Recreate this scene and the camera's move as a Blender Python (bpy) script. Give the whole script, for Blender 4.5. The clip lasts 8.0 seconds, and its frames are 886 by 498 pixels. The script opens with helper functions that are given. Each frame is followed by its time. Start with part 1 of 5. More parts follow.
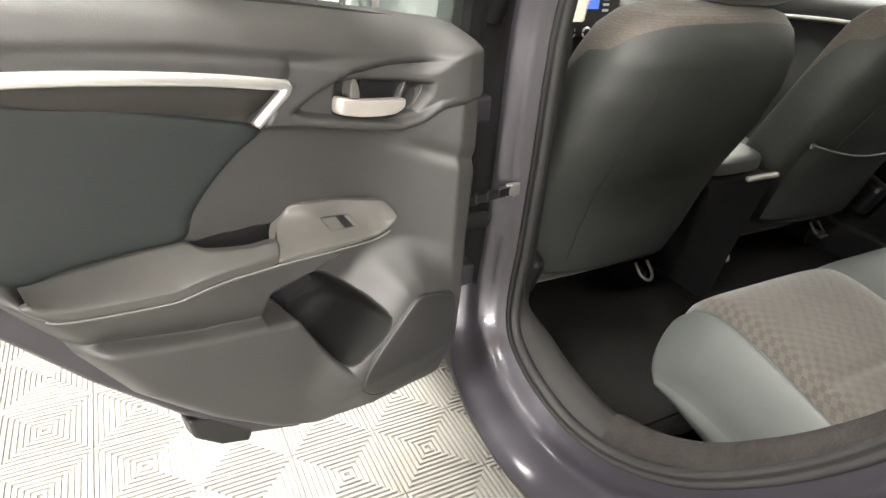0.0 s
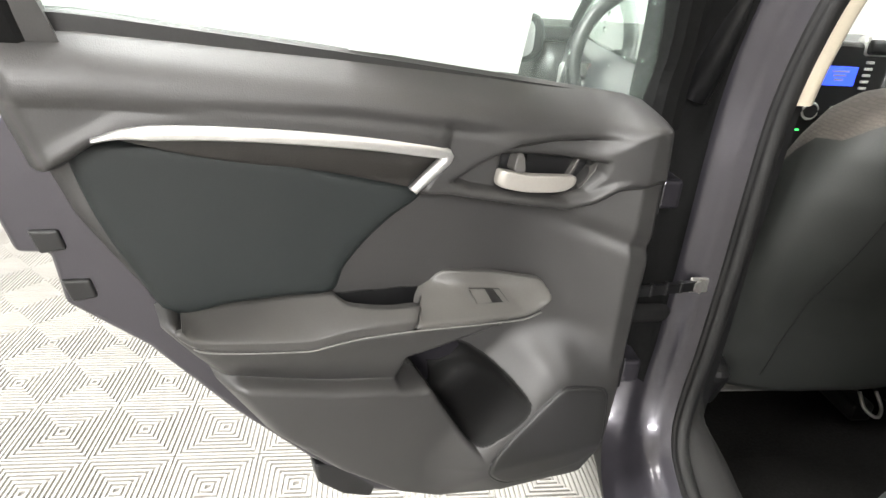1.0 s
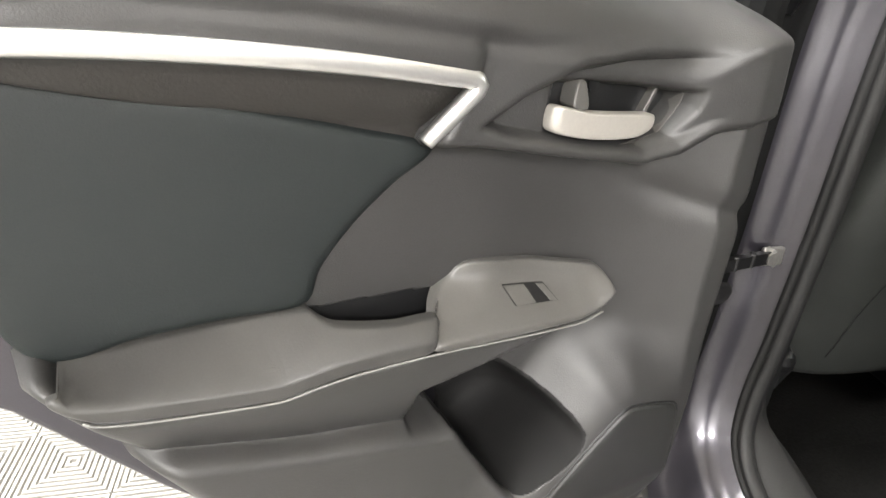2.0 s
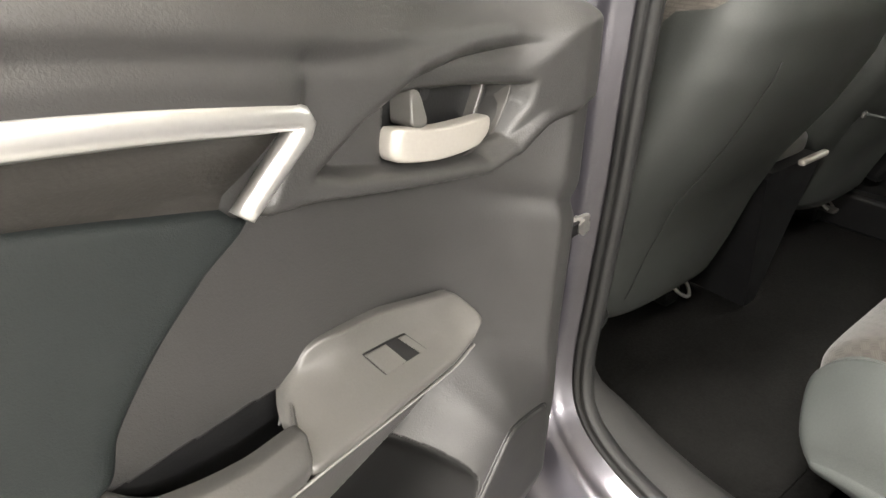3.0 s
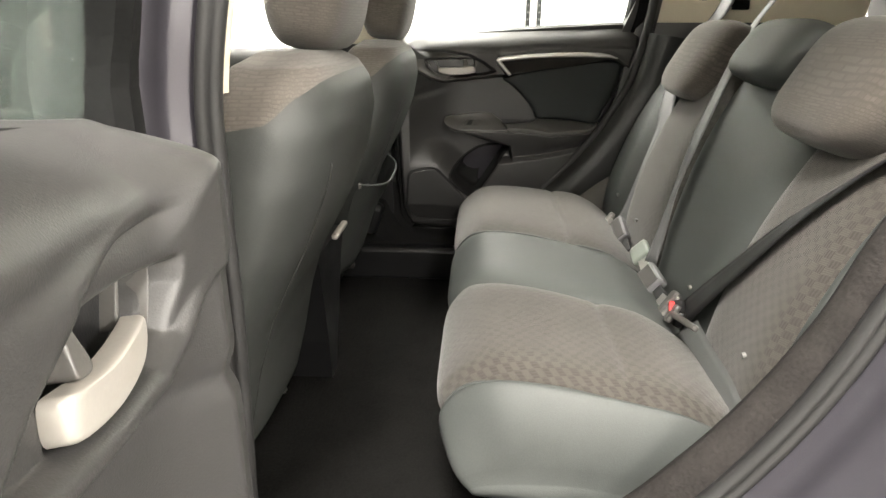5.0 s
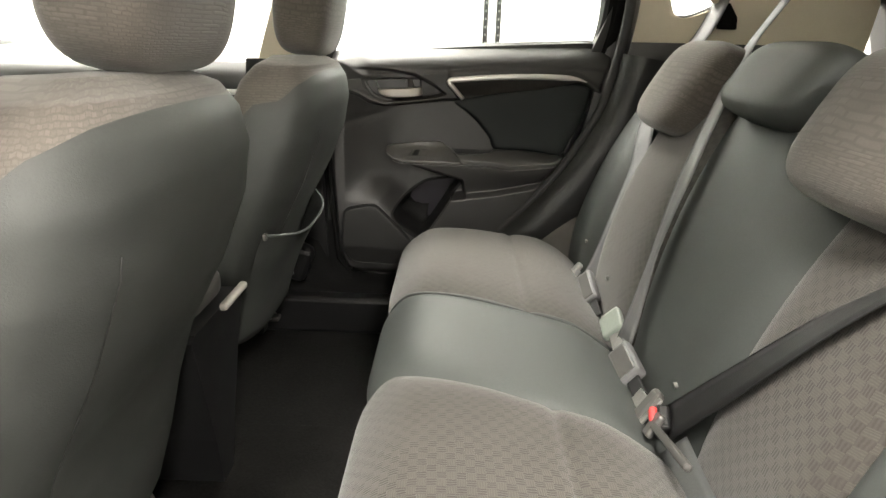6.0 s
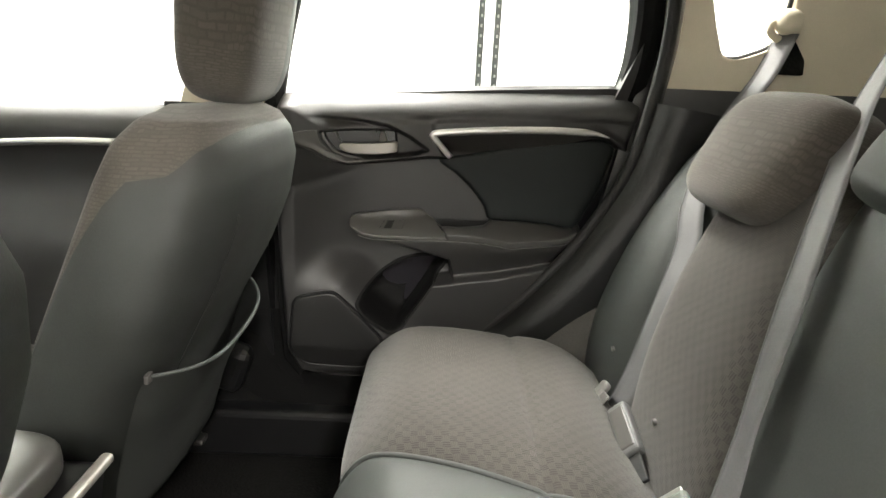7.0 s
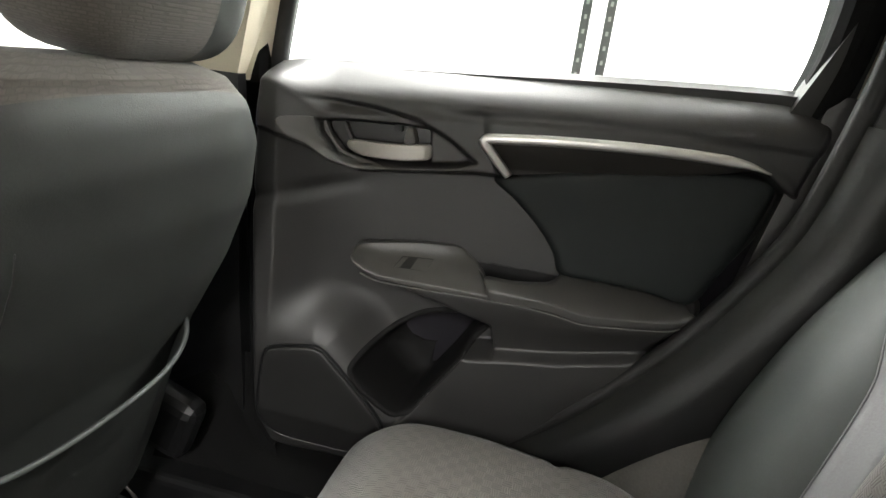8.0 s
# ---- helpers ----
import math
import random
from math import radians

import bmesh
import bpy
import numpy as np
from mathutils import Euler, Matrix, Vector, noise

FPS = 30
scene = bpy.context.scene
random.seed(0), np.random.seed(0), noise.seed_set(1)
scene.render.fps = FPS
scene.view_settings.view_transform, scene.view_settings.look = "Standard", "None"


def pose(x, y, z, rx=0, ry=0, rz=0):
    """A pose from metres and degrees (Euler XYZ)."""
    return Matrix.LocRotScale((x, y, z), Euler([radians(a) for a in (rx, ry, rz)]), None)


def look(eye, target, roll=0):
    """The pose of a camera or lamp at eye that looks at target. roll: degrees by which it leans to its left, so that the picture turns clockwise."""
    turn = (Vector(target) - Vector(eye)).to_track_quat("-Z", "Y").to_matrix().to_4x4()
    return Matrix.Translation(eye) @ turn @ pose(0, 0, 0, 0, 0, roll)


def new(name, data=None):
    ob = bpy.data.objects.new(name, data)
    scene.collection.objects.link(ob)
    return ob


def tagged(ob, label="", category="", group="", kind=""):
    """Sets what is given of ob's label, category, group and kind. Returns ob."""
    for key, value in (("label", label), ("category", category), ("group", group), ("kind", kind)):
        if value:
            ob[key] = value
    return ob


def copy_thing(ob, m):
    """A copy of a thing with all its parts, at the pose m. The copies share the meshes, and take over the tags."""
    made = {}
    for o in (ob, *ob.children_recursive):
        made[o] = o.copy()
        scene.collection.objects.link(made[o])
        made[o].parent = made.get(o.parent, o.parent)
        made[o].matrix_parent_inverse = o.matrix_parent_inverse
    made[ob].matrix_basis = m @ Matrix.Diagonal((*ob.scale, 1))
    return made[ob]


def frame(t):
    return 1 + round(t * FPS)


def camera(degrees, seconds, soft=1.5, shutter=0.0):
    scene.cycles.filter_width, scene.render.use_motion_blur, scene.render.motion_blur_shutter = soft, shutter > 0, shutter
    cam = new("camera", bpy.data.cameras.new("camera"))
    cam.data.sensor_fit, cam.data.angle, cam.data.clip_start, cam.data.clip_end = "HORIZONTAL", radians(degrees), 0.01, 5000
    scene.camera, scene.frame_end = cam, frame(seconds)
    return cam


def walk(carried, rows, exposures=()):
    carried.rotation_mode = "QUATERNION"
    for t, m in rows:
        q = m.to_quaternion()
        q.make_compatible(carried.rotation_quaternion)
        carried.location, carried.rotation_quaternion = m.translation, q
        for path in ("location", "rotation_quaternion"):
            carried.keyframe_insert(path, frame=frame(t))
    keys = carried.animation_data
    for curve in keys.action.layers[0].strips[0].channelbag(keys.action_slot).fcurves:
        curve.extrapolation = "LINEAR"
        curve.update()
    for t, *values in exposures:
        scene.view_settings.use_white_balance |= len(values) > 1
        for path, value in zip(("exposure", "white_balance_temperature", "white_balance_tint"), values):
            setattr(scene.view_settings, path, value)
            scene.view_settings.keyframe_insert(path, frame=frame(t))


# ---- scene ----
cam = camera(72.01, 8.0)
PATH = [
    (0, (-1.137, -0.737, 1.116), (-0.295, 0.8, 0.151), 4.2),
    (0.5, (-1.081, -0.738, 1.14), (-0.679, 1.025, 0.286), 3.9),
    (1, (-1.065, -0.702, 1.127), (-0.832, 1.092, 0.274), 3.6),
    (1.2, (-1.065, -0.658, 1.119), (-0.847, 1.119, 0.227), 3.4),
    (2.3, (-1.109, -0.445, 1.018), (-0.579, 1.239, 0.078), 2.3),
    (2.5, (-1.115, -0.424, 1.017), (-0.464, 1.211, 0.066), 2.0),
    (3, (-1.107, -0.358, 1.032), (-0.014, 1.014, 0.07), 0.9),
    (3.5, (-1.088, -0.294, 1.043), (0.432, 0.593, 0.093), -0.1),
    (4, (-1.11, -0.248, 1.049), (0.641, 0.191, 0.188), -0.4),
    (4.5, (-1.115, -0.226, 1.05), (0.726, -0.027, 0.294), 0.4),
    (4.7, (-1.116, -0.225, 1.05), (0.743, -0.07, 0.327), 0.4),
    (5.8, (-0.896, -0.278, 1.05), (0.997, -0.243, 0.4), 1.4),
    (6, (-0.819, -0.294, 1.053), (1.074, -0.272, 0.405), 1.8),
    (6.5, (-0.623, -0.294, 1.059), (1.286, -0.285, 0.464), 1.7),
    (7, (-0.443, -0.291, 1.068), (1.48, -0.319, 0.518), 2.8),
    (7.5, (-0.229, -0.27, 1.1), (1.656, -0.354, 0.437), 5.5),
    (8, (-0.044, -0.389, 1.05), (1.831, -0.027, 0.454), 7.3),
]
walk(cam, [(t, look(eye, target, roll)) for t, eye, target, roll in PATH],
     exposures=[(0.0, 0.0, 6800, 10), (0.5, -0.17, 6550, 10), (1.0, -0.30, 6500, 10), (2.5, 0.1, 6700, 10), (3.5, 0.2, 6950, 10), (4.5, 0.3, 6950, 10), (6.0, 0.42, 7000, 9), (7.0, 0.52, 6850, 9), (7.5, 0.48, 6600, 9), (8.0, 0.35, 6550, 9)])

# ---- light ----
world = bpy.data.worlds.new("world")
scene.world = world
world.use_nodes = True
world.node_tree.nodes["Background"].inputs[0].default_value = (0.95, 0.98, 1.0, 1)
world.node_tree.nodes["Background"].inputs[1].default_value = 0.3
scene.view_settings.exposure = 0.0
LAMP_WATTS = 105.0
ROOM = (-5.6, 2.7, -5.0, 5.0, 3.0)          # x0, x1, y0, y1, height of the workshop
# x, y and share of each ceiling panel; those beside and behind the car are the strongest
LAMPS = [(-1.8, -4.1, 4.2), (-1.5, -0.1, 2.2), (-1.5, 1.8, 1.0), (-3.4, -1.2, 1.7), (-3.4, 1.2, 0.7), (-0.2, -3.4, 1.0), (1.9, -1.9, 1.4), (1.9, 0.1, 1.5), (1.9, 2.2, 1.1)]



# ---- materials ----
def material(name, base, rough=0.6, metal=0.0, grain=0.0, grain_size=0.002, spread=0.15, patch=0.05, kind="noise", coat=0.0, sheen=0.0, spec=0.5):
    """A procedural surface: base colour varied at two scales, and a fine relief of grain."""
    m = bpy.data.materials.new(name)
    m.use_nodes = True
    nt = m.node_tree
    b = nt.nodes["Principled BSDF"]
    b.inputs["Roughness"].default_value = rough
    b.inputs["Metallic"].default_value = metal
    b.inputs["Coat Weight"].default_value = coat
    b.inputs["Coat Roughness"].default_value = 0.12
    b.inputs["Sheen Weight"].default_value = sheen
    b.inputs["Specular IOR Level"].default_value = spec
    co = nt.nodes.new("ShaderNodeTexCoord")
    big = nt.nodes.new("ShaderNodeTexNoise")
    big.inputs["Scale"].default_value = 1.0 / patch
    big.inputs["Detail"].default_value = 3
    fine = nt.nodes.new("ShaderNodeTexNoise")
    fine.inputs["Scale"].default_value = 0.7 / grain_size
    fine.inputs["Detail"].default_value = 2
    nt.links.new(co.outputs["Object"], big.inputs["Vector"])
    nt.links.new(co.outputs["Object"], fine.inputs["Vector"])
    add = nt.nodes.new("ShaderNodeMath")
    add.operation = "ADD"
    nt.links.new(big.outputs["Fac"], add.inputs[0])
    nt.links.new(fine.outputs["Fac"], add.inputs[1])
    ramp = nt.nodes.new("ShaderNodeMapRange")
    ramp.inputs["From Min"].default_value = 0.6
    ramp.inputs["From Max"].default_value = 1.4
    ramp.inputs["To Min"].default_value = 1.0 - spread
    ramp.inputs["To Max"].default_value = 1.0 + spread
    nt.links.new(add.outputs[0], ramp.inputs["Value"])
    mul = nt.nodes.new("ShaderNodeVectorMath")
    mul.operation = "SCALE"
    mul.inputs[0].default_value = base
    nt.links.new(ramp.outputs["Result"], mul.inputs["Scale"])
    nt.links.new(mul.outputs[0], b.inputs["Base Color"])
    if grain:
        bump = nt.nodes.new("ShaderNodeBump")
        bump.inputs["Strength"].default_value = grain
        bump.inputs["Distance"].default_value = grain_size * 0.4
        if kind == "leather":
            tex = nt.nodes.new("ShaderNodeTexVoronoi")
            tex.inputs["Scale"].default_value = 1.0 / grain_size
            bend = nt.nodes.new("ShaderNodeVectorMath")
            bend.operation = "MULTIPLY_ADD"
            bend.inputs[1].default_value = (grain_size * 2.5,) * 3
            nt.links.new(fine.outputs["Color"], bend.inputs[0])
            nt.links.new(co.outputs["Object"], bend.inputs[2])
            nt.links.new(bend.outputs[0], tex.inputs["Vector"])
            nt.links.new(tex.outputs["Distance"], bump.inputs["Height"])
        else:
            nt.links.new(fine.outputs["Fac"], bump.inputs["Height"])
        nt.links.new(bump.outputs[0], b.inputs["Normal"])
        rr = nt.nodes.new("ShaderNodeMapRange")
        rr.inputs["To Min"].default_value = max(0.05, rough - 0.07)
        rr.inputs["To Max"].default_value = min(1.0, rough + 0.07)
        nt.links.new(big.outputs["Fac"], rr.inputs["Value"])
        nt.links.new(rr.outputs["Result"], b.inputs["Roughness"])
    return m


def woven(name, light, cell, contrast=0.3):
    """Checked seat cloth: small blocks of crossing threads, laid along the cloth's own coordinates."""
    m = material(name, light, rough=0.92, spread=0.14, patch=0.05, grain_size=0.0012, sheen=0.2)
    nt = m.node_tree
    b = nt.nodes["Principled BSDF"]
    b.inputs["Specular IOR Level"].default_value = 0.2
    src = b.inputs["Base Color"].links[0].from_socket
    uv = nt.nodes.new("ShaderNodeUVMap")
    uv.uv_map = "cloth"
    wob = nt.nodes.new("ShaderNodeTexNoise")
    wob.inputs["Scale"].default_value = 60
    nt.links.new(uv.outputs[0], wob.inputs["Vector"])
    off = nt.nodes.new("ShaderNodeVectorMath")
    off.operation = "MULTIPLY_ADD"
    off.inputs[1].default_value = (0.004, 0.004, 0)
    nt.links.new(wob.outputs["Color"], off.inputs[0])
    nt.links.new(uv.outputs[0], off.inputs[2])
    chk = nt.nodes.new("ShaderNodeTexChecker")
    chk.inputs["Scale"].default_value = 1.0 / cell
    chk.inputs["Color1"].default_value = (1, 1, 1, 1)
    chk.inputs["Color2"].default_value = (0, 0, 0, 1)
    nt.links.new(off.outputs[0], chk.inputs["Vector"])
    waves = []
    for axis, pitch in (("X", 0.0034), ("Y", 0.0026)):
        w = nt.nodes.new("ShaderNodeTexWave")
        w.bands_direction = axis
        w.inputs["Scale"].default_value = 0.314 / pitch
        w.inputs["Distortion"].default_value = 1.2
        w.inputs["Detail Scale"].default_value = 1.5
        nt.links.new(off.outputs[0], w.inputs["Vector"])
        waves.append(w)
    weave = nt.nodes.new("ShaderNodeMix")
    nt.links.new(chk.outputs["Fac"], weave.inputs["Factor"])
    nt.links.new(waves[0].outputs["Fac"], weave.inputs[2])
    nt.links.new(waves[1].outputs["Fac"], weave.inputs[3])
    tone = nt.nodes.new("ShaderNodeMath")
    tone.operation = "MULTIPLY_ADD"
    tone.inputs[1].default_value = contrast
    tone.inputs[2].default_value = 0.90 - contrast / 2
    nt.links.new(chk.outputs["Fac"], tone.inputs[0])
    both = nt.nodes.new("ShaderNodeMath")
    both.operation = "MULTIPLY_ADD"
    both.inputs[1].default_value = 0.20
    nt.links.new(weave.outputs[0], both.inputs[0])
    nt.links.new(tone.outputs[0], both.inputs[2])
    two = nt.nodes.new("ShaderNodeVectorMath")
    two.operation = "SCALE"
    nt.links.new(src, two.inputs[0])
    nt.links.new(both.outputs[0], two.inputs["Scale"])
    nt.links.new(two.outputs[0], b.inputs["Base Color"])
    bump = nt.nodes.new("ShaderNodeBump")
    bump.inputs["Strength"].default_value = 0.4
    bump.inputs["Distance"].default_value = 0.0007
    nt.links.new(weave.outputs[0], bump.inputs["Height"])
    nt.links.new(bump.outputs[0], b.inputs["Normal"])
    return m


def knitted(name, light):
    """Headrest cloth: rows of short pale stitches that waver across a darker ground."""
    m = material(name, light, rough=0.92, spread=0.14, patch=0.05, grain_size=0.0012, sheen=0.2)
    nt = m.node_tree
    b = nt.nodes["Principled BSDF"]
    b.inputs["Specular IOR Level"].default_value = 0.2
    src = b.inputs["Base Color"].links[0].from_socket
    com = nt.nodes.new("ShaderNodeUVMap")
    com.uv_map = "cloth"
    wob = nt.nodes.new("ShaderNodeTexNoise")
    wob.inputs["Scale"].default_value = 45
    nt.links.new(com.outputs[0], wob.inputs["Vector"])
    off = nt.nodes.new("ShaderNodeVectorMath")
    off.operation = "MULTIPLY_ADD"
    off.inputs[1].default_value = (0.008, 0.007, 0)
    nt.links.new(wob.outputs["Color"], off.inputs[0])
    nt.links.new(com.outputs[0], off.inputs[2])
    rows = nt.nodes.new("ShaderNodeTexBrick")
    rows.inputs["Color1"].default_value = (1, 1, 1, 1)
    rows.inputs["Color2"].default_value = (0.8, 0.8, 0.8, 1)
    rows.inputs["Mortar"].default_value = (0.72, 0.72, 0.72, 1)
    rows.inputs["Scale"].default_value = 1.0
    rows.inputs["Mortar Size"].default_value = 0.0011
    rows.inputs["Mortar Smooth"].default_value = 0.8
    rows.inputs["Brick Width"].default_value = 0.0090
    rows.inputs["Row Height"].default_value = 0.0040
    nt.links.new(off.outputs[0], rows.inputs["Vector"])
    two = nt.nodes.new("ShaderNodeVectorMath")
    two.operation = "MULTIPLY"
    nt.links.new(src, two.inputs[0])
    nt.links.new(rows.outputs["Color"], two.inputs[1])
    nt.links.new(two.outputs[0], b.inputs["Base Color"])
    bump = nt.nodes.new("ShaderNodeBump")
    bump.inputs["Strength"].default_value = 0.5
    bump.inputs["Distance"].default_value = 0.001
    nt.links.new(rows.outputs["Color"], bump.inputs["Height"])
    nt.links.new(bump.outputs[0], b.inputs["Normal"])
    return m


def glass(name, tint=(1, 1, 1), film=0.0):
    m = bpy.data.materials.new(name)
    m.use_nodes = True
    b = m.node_tree.nodes["Principled BSDF"]
    b.inputs["Base Color"].default_value = (*tint, 1)
    b.inputs["Roughness"].default_value = 0.0
    b.inputs["Transmission Weight"].default_value = 1.0 - film
    b.inputs["IOR"].default_value = 1.45
    return m


def glowing(name, colour, strength):
    m = bpy.data.materials.new(name)
    m.use_nodes = True
    b = m.node_tree.nodes["Principled BSDF"]
    b.inputs["Base Color"].default_value = (*colour, 1)
    b.inputs["Emission Color"].default_value = (*colour, 1)
    b.inputs["Emission Strength"].default_value = strength
    return m


PLASTIC = material("grained_plastic", (0.028, 0.0272, 0.0268), 0.45, grain=0.16, grain_size=0.0015, kind="leather", spread=0.10, spec=0.6)
PLASTIC_SMOOTH = material("smooth_plastic", (0.036, 0.0345, 0.033), 0.36, grain=0.15, grain_size=0.0012, spread=0.1)
PLASTIC_BLACK = material("black_plastic", (0.009, 0.009, 0.0095), 0.36, grain=0.2, grain_size=0.0015, spread=0.15)
ARCH = material("arch_carpet", (0.021, 0.019, 0.018), 0.95, spread=0.4, grain=1.0, grain_size=0.003, patch=0.03, spec=0.1)
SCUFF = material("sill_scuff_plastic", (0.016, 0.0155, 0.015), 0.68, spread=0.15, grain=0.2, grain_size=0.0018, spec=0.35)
# matte black of frames; at the hinges its near-black paints the gap's shade
GAP = material("matte_black_and_gap_shade", (0.005, 0.005, 0.005), 0.9, spread=0.2, grain=0.2, grain_size=0.003, spec=0.15)
HUMP = material("grey_moulded_carpet", (0.075, 0.070, 0.064), 0.8, spread=0.2, grain=0.5, grain_size=0.002)
# door plastic darkened to near-black: the pocket's inner shade is in the colour
POCKET_SHADED = material("shaded_pocket_plastic", (0.0055, 0.0053, 0.0052), 0.75, spec=0.3, grain=0.15, grain_size=0.0012, spread=0.1)
PLASTIC_PALE = material("switch_plastic", (0.074, 0.071, 0.067), 0.36, grain=0.12, grain_size=0.0012, spread=0.08)
ARM_PLASTIC = material("arm_rest_plastic", (0.046, 0.0445, 0.0425), 0.38, grain=0.14, grain_size=0.0012, spread=0.1)
PIPING = material("pale_piping", (0.15, 0.147, 0.14), 0.5, spread=0.05)
SPEAKER_PLASTIC = material("speaker_plastic", (0.017, 0.0168, 0.0165), 0.42, grain=0.2, grain_size=0.0014, spread=0.1)
INLAY = material("inlay_plastic", (0.024, 0.022, 0.020), 0.44, grain=0.3, grain_size=0.0018, spread=0.12)
INSERT = material("door_insert_vinyl", (0.0092, 0.0122, 0.0124), 0.58, grain=0.22, grain_size=0.0012, kind="leather", spread=0.1, spec=0.4)
VINYL = material("seat_vinyl", (0.050, 0.0545, 0.052), 0.58, spec=0.35, grain=0.12, grain_size=0.0016, kind="leather", spread=0.12)
VINYL_DARK = material("seat_back_vinyl", (0.031, 0.033, 0.031), 0.56, spec=0.32, grain=0.22, grain_size=0.0015, kind="leather", spread=0.12)
CLOTH = woven("seat_cloth", (0.047, 0.0425, 0.0375), 0.0105, contrast=0.28)
CLOTH_RIB = knitted("headrest_cloth", (0.090, 0.079, 0.069))
SILVER = material("satin_silver", (0.72, 0.71, 0.70), 0.32, metal=0.85, spread=0.04)
HANDLE = material("champagne_plastic", (0.38, 0.36, 0.33), 0.36, metal=0.35, spread=0.05)
STEEL = material("zinc_steel", (0.45, 0.44, 0.42), 0.4, metal=0.9, spread=0.2, grain=0.2, grain_size=0.003)
PAINT = material("metallic_paint", (0.046, 0.043, 0.052), 0.30, metal=0.6, spread=0.1, patch=0.2, grain_size=0.0006, coat=0.7)
RUBBER = material("seal_rubber", (0.012, 0.0117, 0.0117), 0.62, spread=0.2, grain=0.2, grain_size=0.002)
BEIGE = material("beige_trim", (0.68, 0.61, 0.48), 0.75, spread=0.05, grain=0.2, grain_size=0.0016)
CARPET = material("black_carpet", (0.0085, 0.0082, 0.0078), 0.98, spread=0.5, grain=1.0, grain_size=0.004, patch=0.12, spec=0.08)
MAT_CLOTH = material("floor_mat_carpet", (0.0078, 0.0075, 0.0071), 0.98, spread=0.5, grain=1.0, grain_size=0.003, patch=0.1, spec=0.08)
BELT_GREY = material("grey_webbing", (0.122, 0.122, 0.125), 0.55, spread=0.12, grain=0.4, grain_size=0.0016)
# the grey webbing again, darkened to put the lap belt's shade in its colour
BELT_SHADED = material("shaded_grey_webbing", (0.045, 0.047, 0.046), 0.6, spread=0.12, grain=0.4, grain_size=0.0016)
BELT_BLACK = material("black_webbing", (0.007, 0.007, 0.0075), 0.6, spread=0.15, grain=0.4, grain_size=0.0016)
RED = material("red_button", (0.60, 0.05, 0.05), 0.4, spread=0.05)
PALE_GRIP = material("pale_green_plastic", (0.20, 0.225, 0.20), 0.4, spread=0.1, grain=0.1, grain_size=0.002)
THREAD = material("pale_thread", (0.45, 0.44, 0.42), 0.7, spread=0.1)
WHITE = material("white_wall_paint", (0.86, 0.86, 0.85), 0.7, spread=0.03, patch=0.8, grain=0.1, grain_size=0.004)
TILE = material("garage_tile", (0.27, 0.262, 0.242), 0.5, spread=0.15, patch=0.3, grain=0.2, grain_size=0.003)
CONCRETE = material("concrete", (0.22, 0.21, 0.20), 0.85, spread=0.2, patch=0.25, grain=0.4, grain_size=0.005)
GLASS = glass("clear_glass", (0.93, 1.0, 0.965))
WET_GLASS = glass("hazed_wet_glass", (0.80, 0.90, 0.85), 0.045)
# dark tint added to keep light from behind out of the cabin
LIGHT_BLOCK = glass("light_blocking_glass", (0.10, 0.11, 0.11))
POST = material("grey_post_paint", (0.10, 0.10, 0.10), 0.5, spread=0.12, grain=0.1, grain_size=0.003)
PAPER = material("white_paper", (0.84, 0.84, 0.82), 0.7, spread=0.02, patch=0.3)
LENS = glowing("lamp_diffuser", (1.0, 0.98, 0.95), 3.0)
SCREEN = glowing("blue_screen", (0.03, 0.08, 0.9), 2.0)


# ---- mesh helpers ----
def mesh(name, verts, faces, mat, parent=None, label="", smooth=True, matrix=None):
    me = bpy.data.meshes.new(name)
    me.from_pydata([tuple(v) for v in verts], [], faces)
    bm = bmesh.new()
    bm.from_mesh(me)
    bmesh.ops.recalc_face_normals(bm, faces=bm.faces)
    bm.to_mesh(me)
    bm.free()
    me.polygons.foreach_set("use_smooth", [smooth] * len(me.polygons))
    me.materials.append(mat)
    ob = new(name, me)
    if parent:
        ob.parent = parent
    if matrix is not None:
        ob.matrix_basis = matrix
    if label:
        ob["label"] = label
    return ob


def part(name, bm, mat, parent=None, label="", smooth=False):
    """Links a bmesh as one mesh object under a thing or a part."""
    me = bpy.data.meshes.new(name)
    bmesh.ops.recalc_face_normals(bm, faces=bm.faces)
    bm.to_mesh(me)
    bm.free()
    me.polygons.foreach_set("use_smooth", [smooth] * len(me.polygons))
    me.materials.append(mat)
    ob = new(name, me)
    if parent:
        ob.parent = parent
    if label:
        ob["label"] = label
    return ob


def thick_pane(ob, t=0.004):
    mod = ob.modifiers.new("thick", "SOLIDIFY")
    mod.thickness = t
    ob.visible_shadow = False
    return ob


def thing(name, label, category, group="", kind="", at=(0, 0, 0), matrix=None):
    e = new(name)
    e.empty_display_size = 0.05
    e.matrix_basis = matrix if matrix is not None else Matrix.Translation(at)
    return tagged(e, label, category, group, kind)


def grid_faces(nu, nv, wrap_u=False, wrap_v=False):
    f = []
    for i in range(nu if wrap_u else nu - 1):
        for j in range(nv if wrap_v else nv - 1):
            a, b = i, (i + 1) % nu
            c, d = j, (j + 1) % nv
            f.append((a * nv + c, b * nv + c, b * nv + d, a * nv + d))
    return f


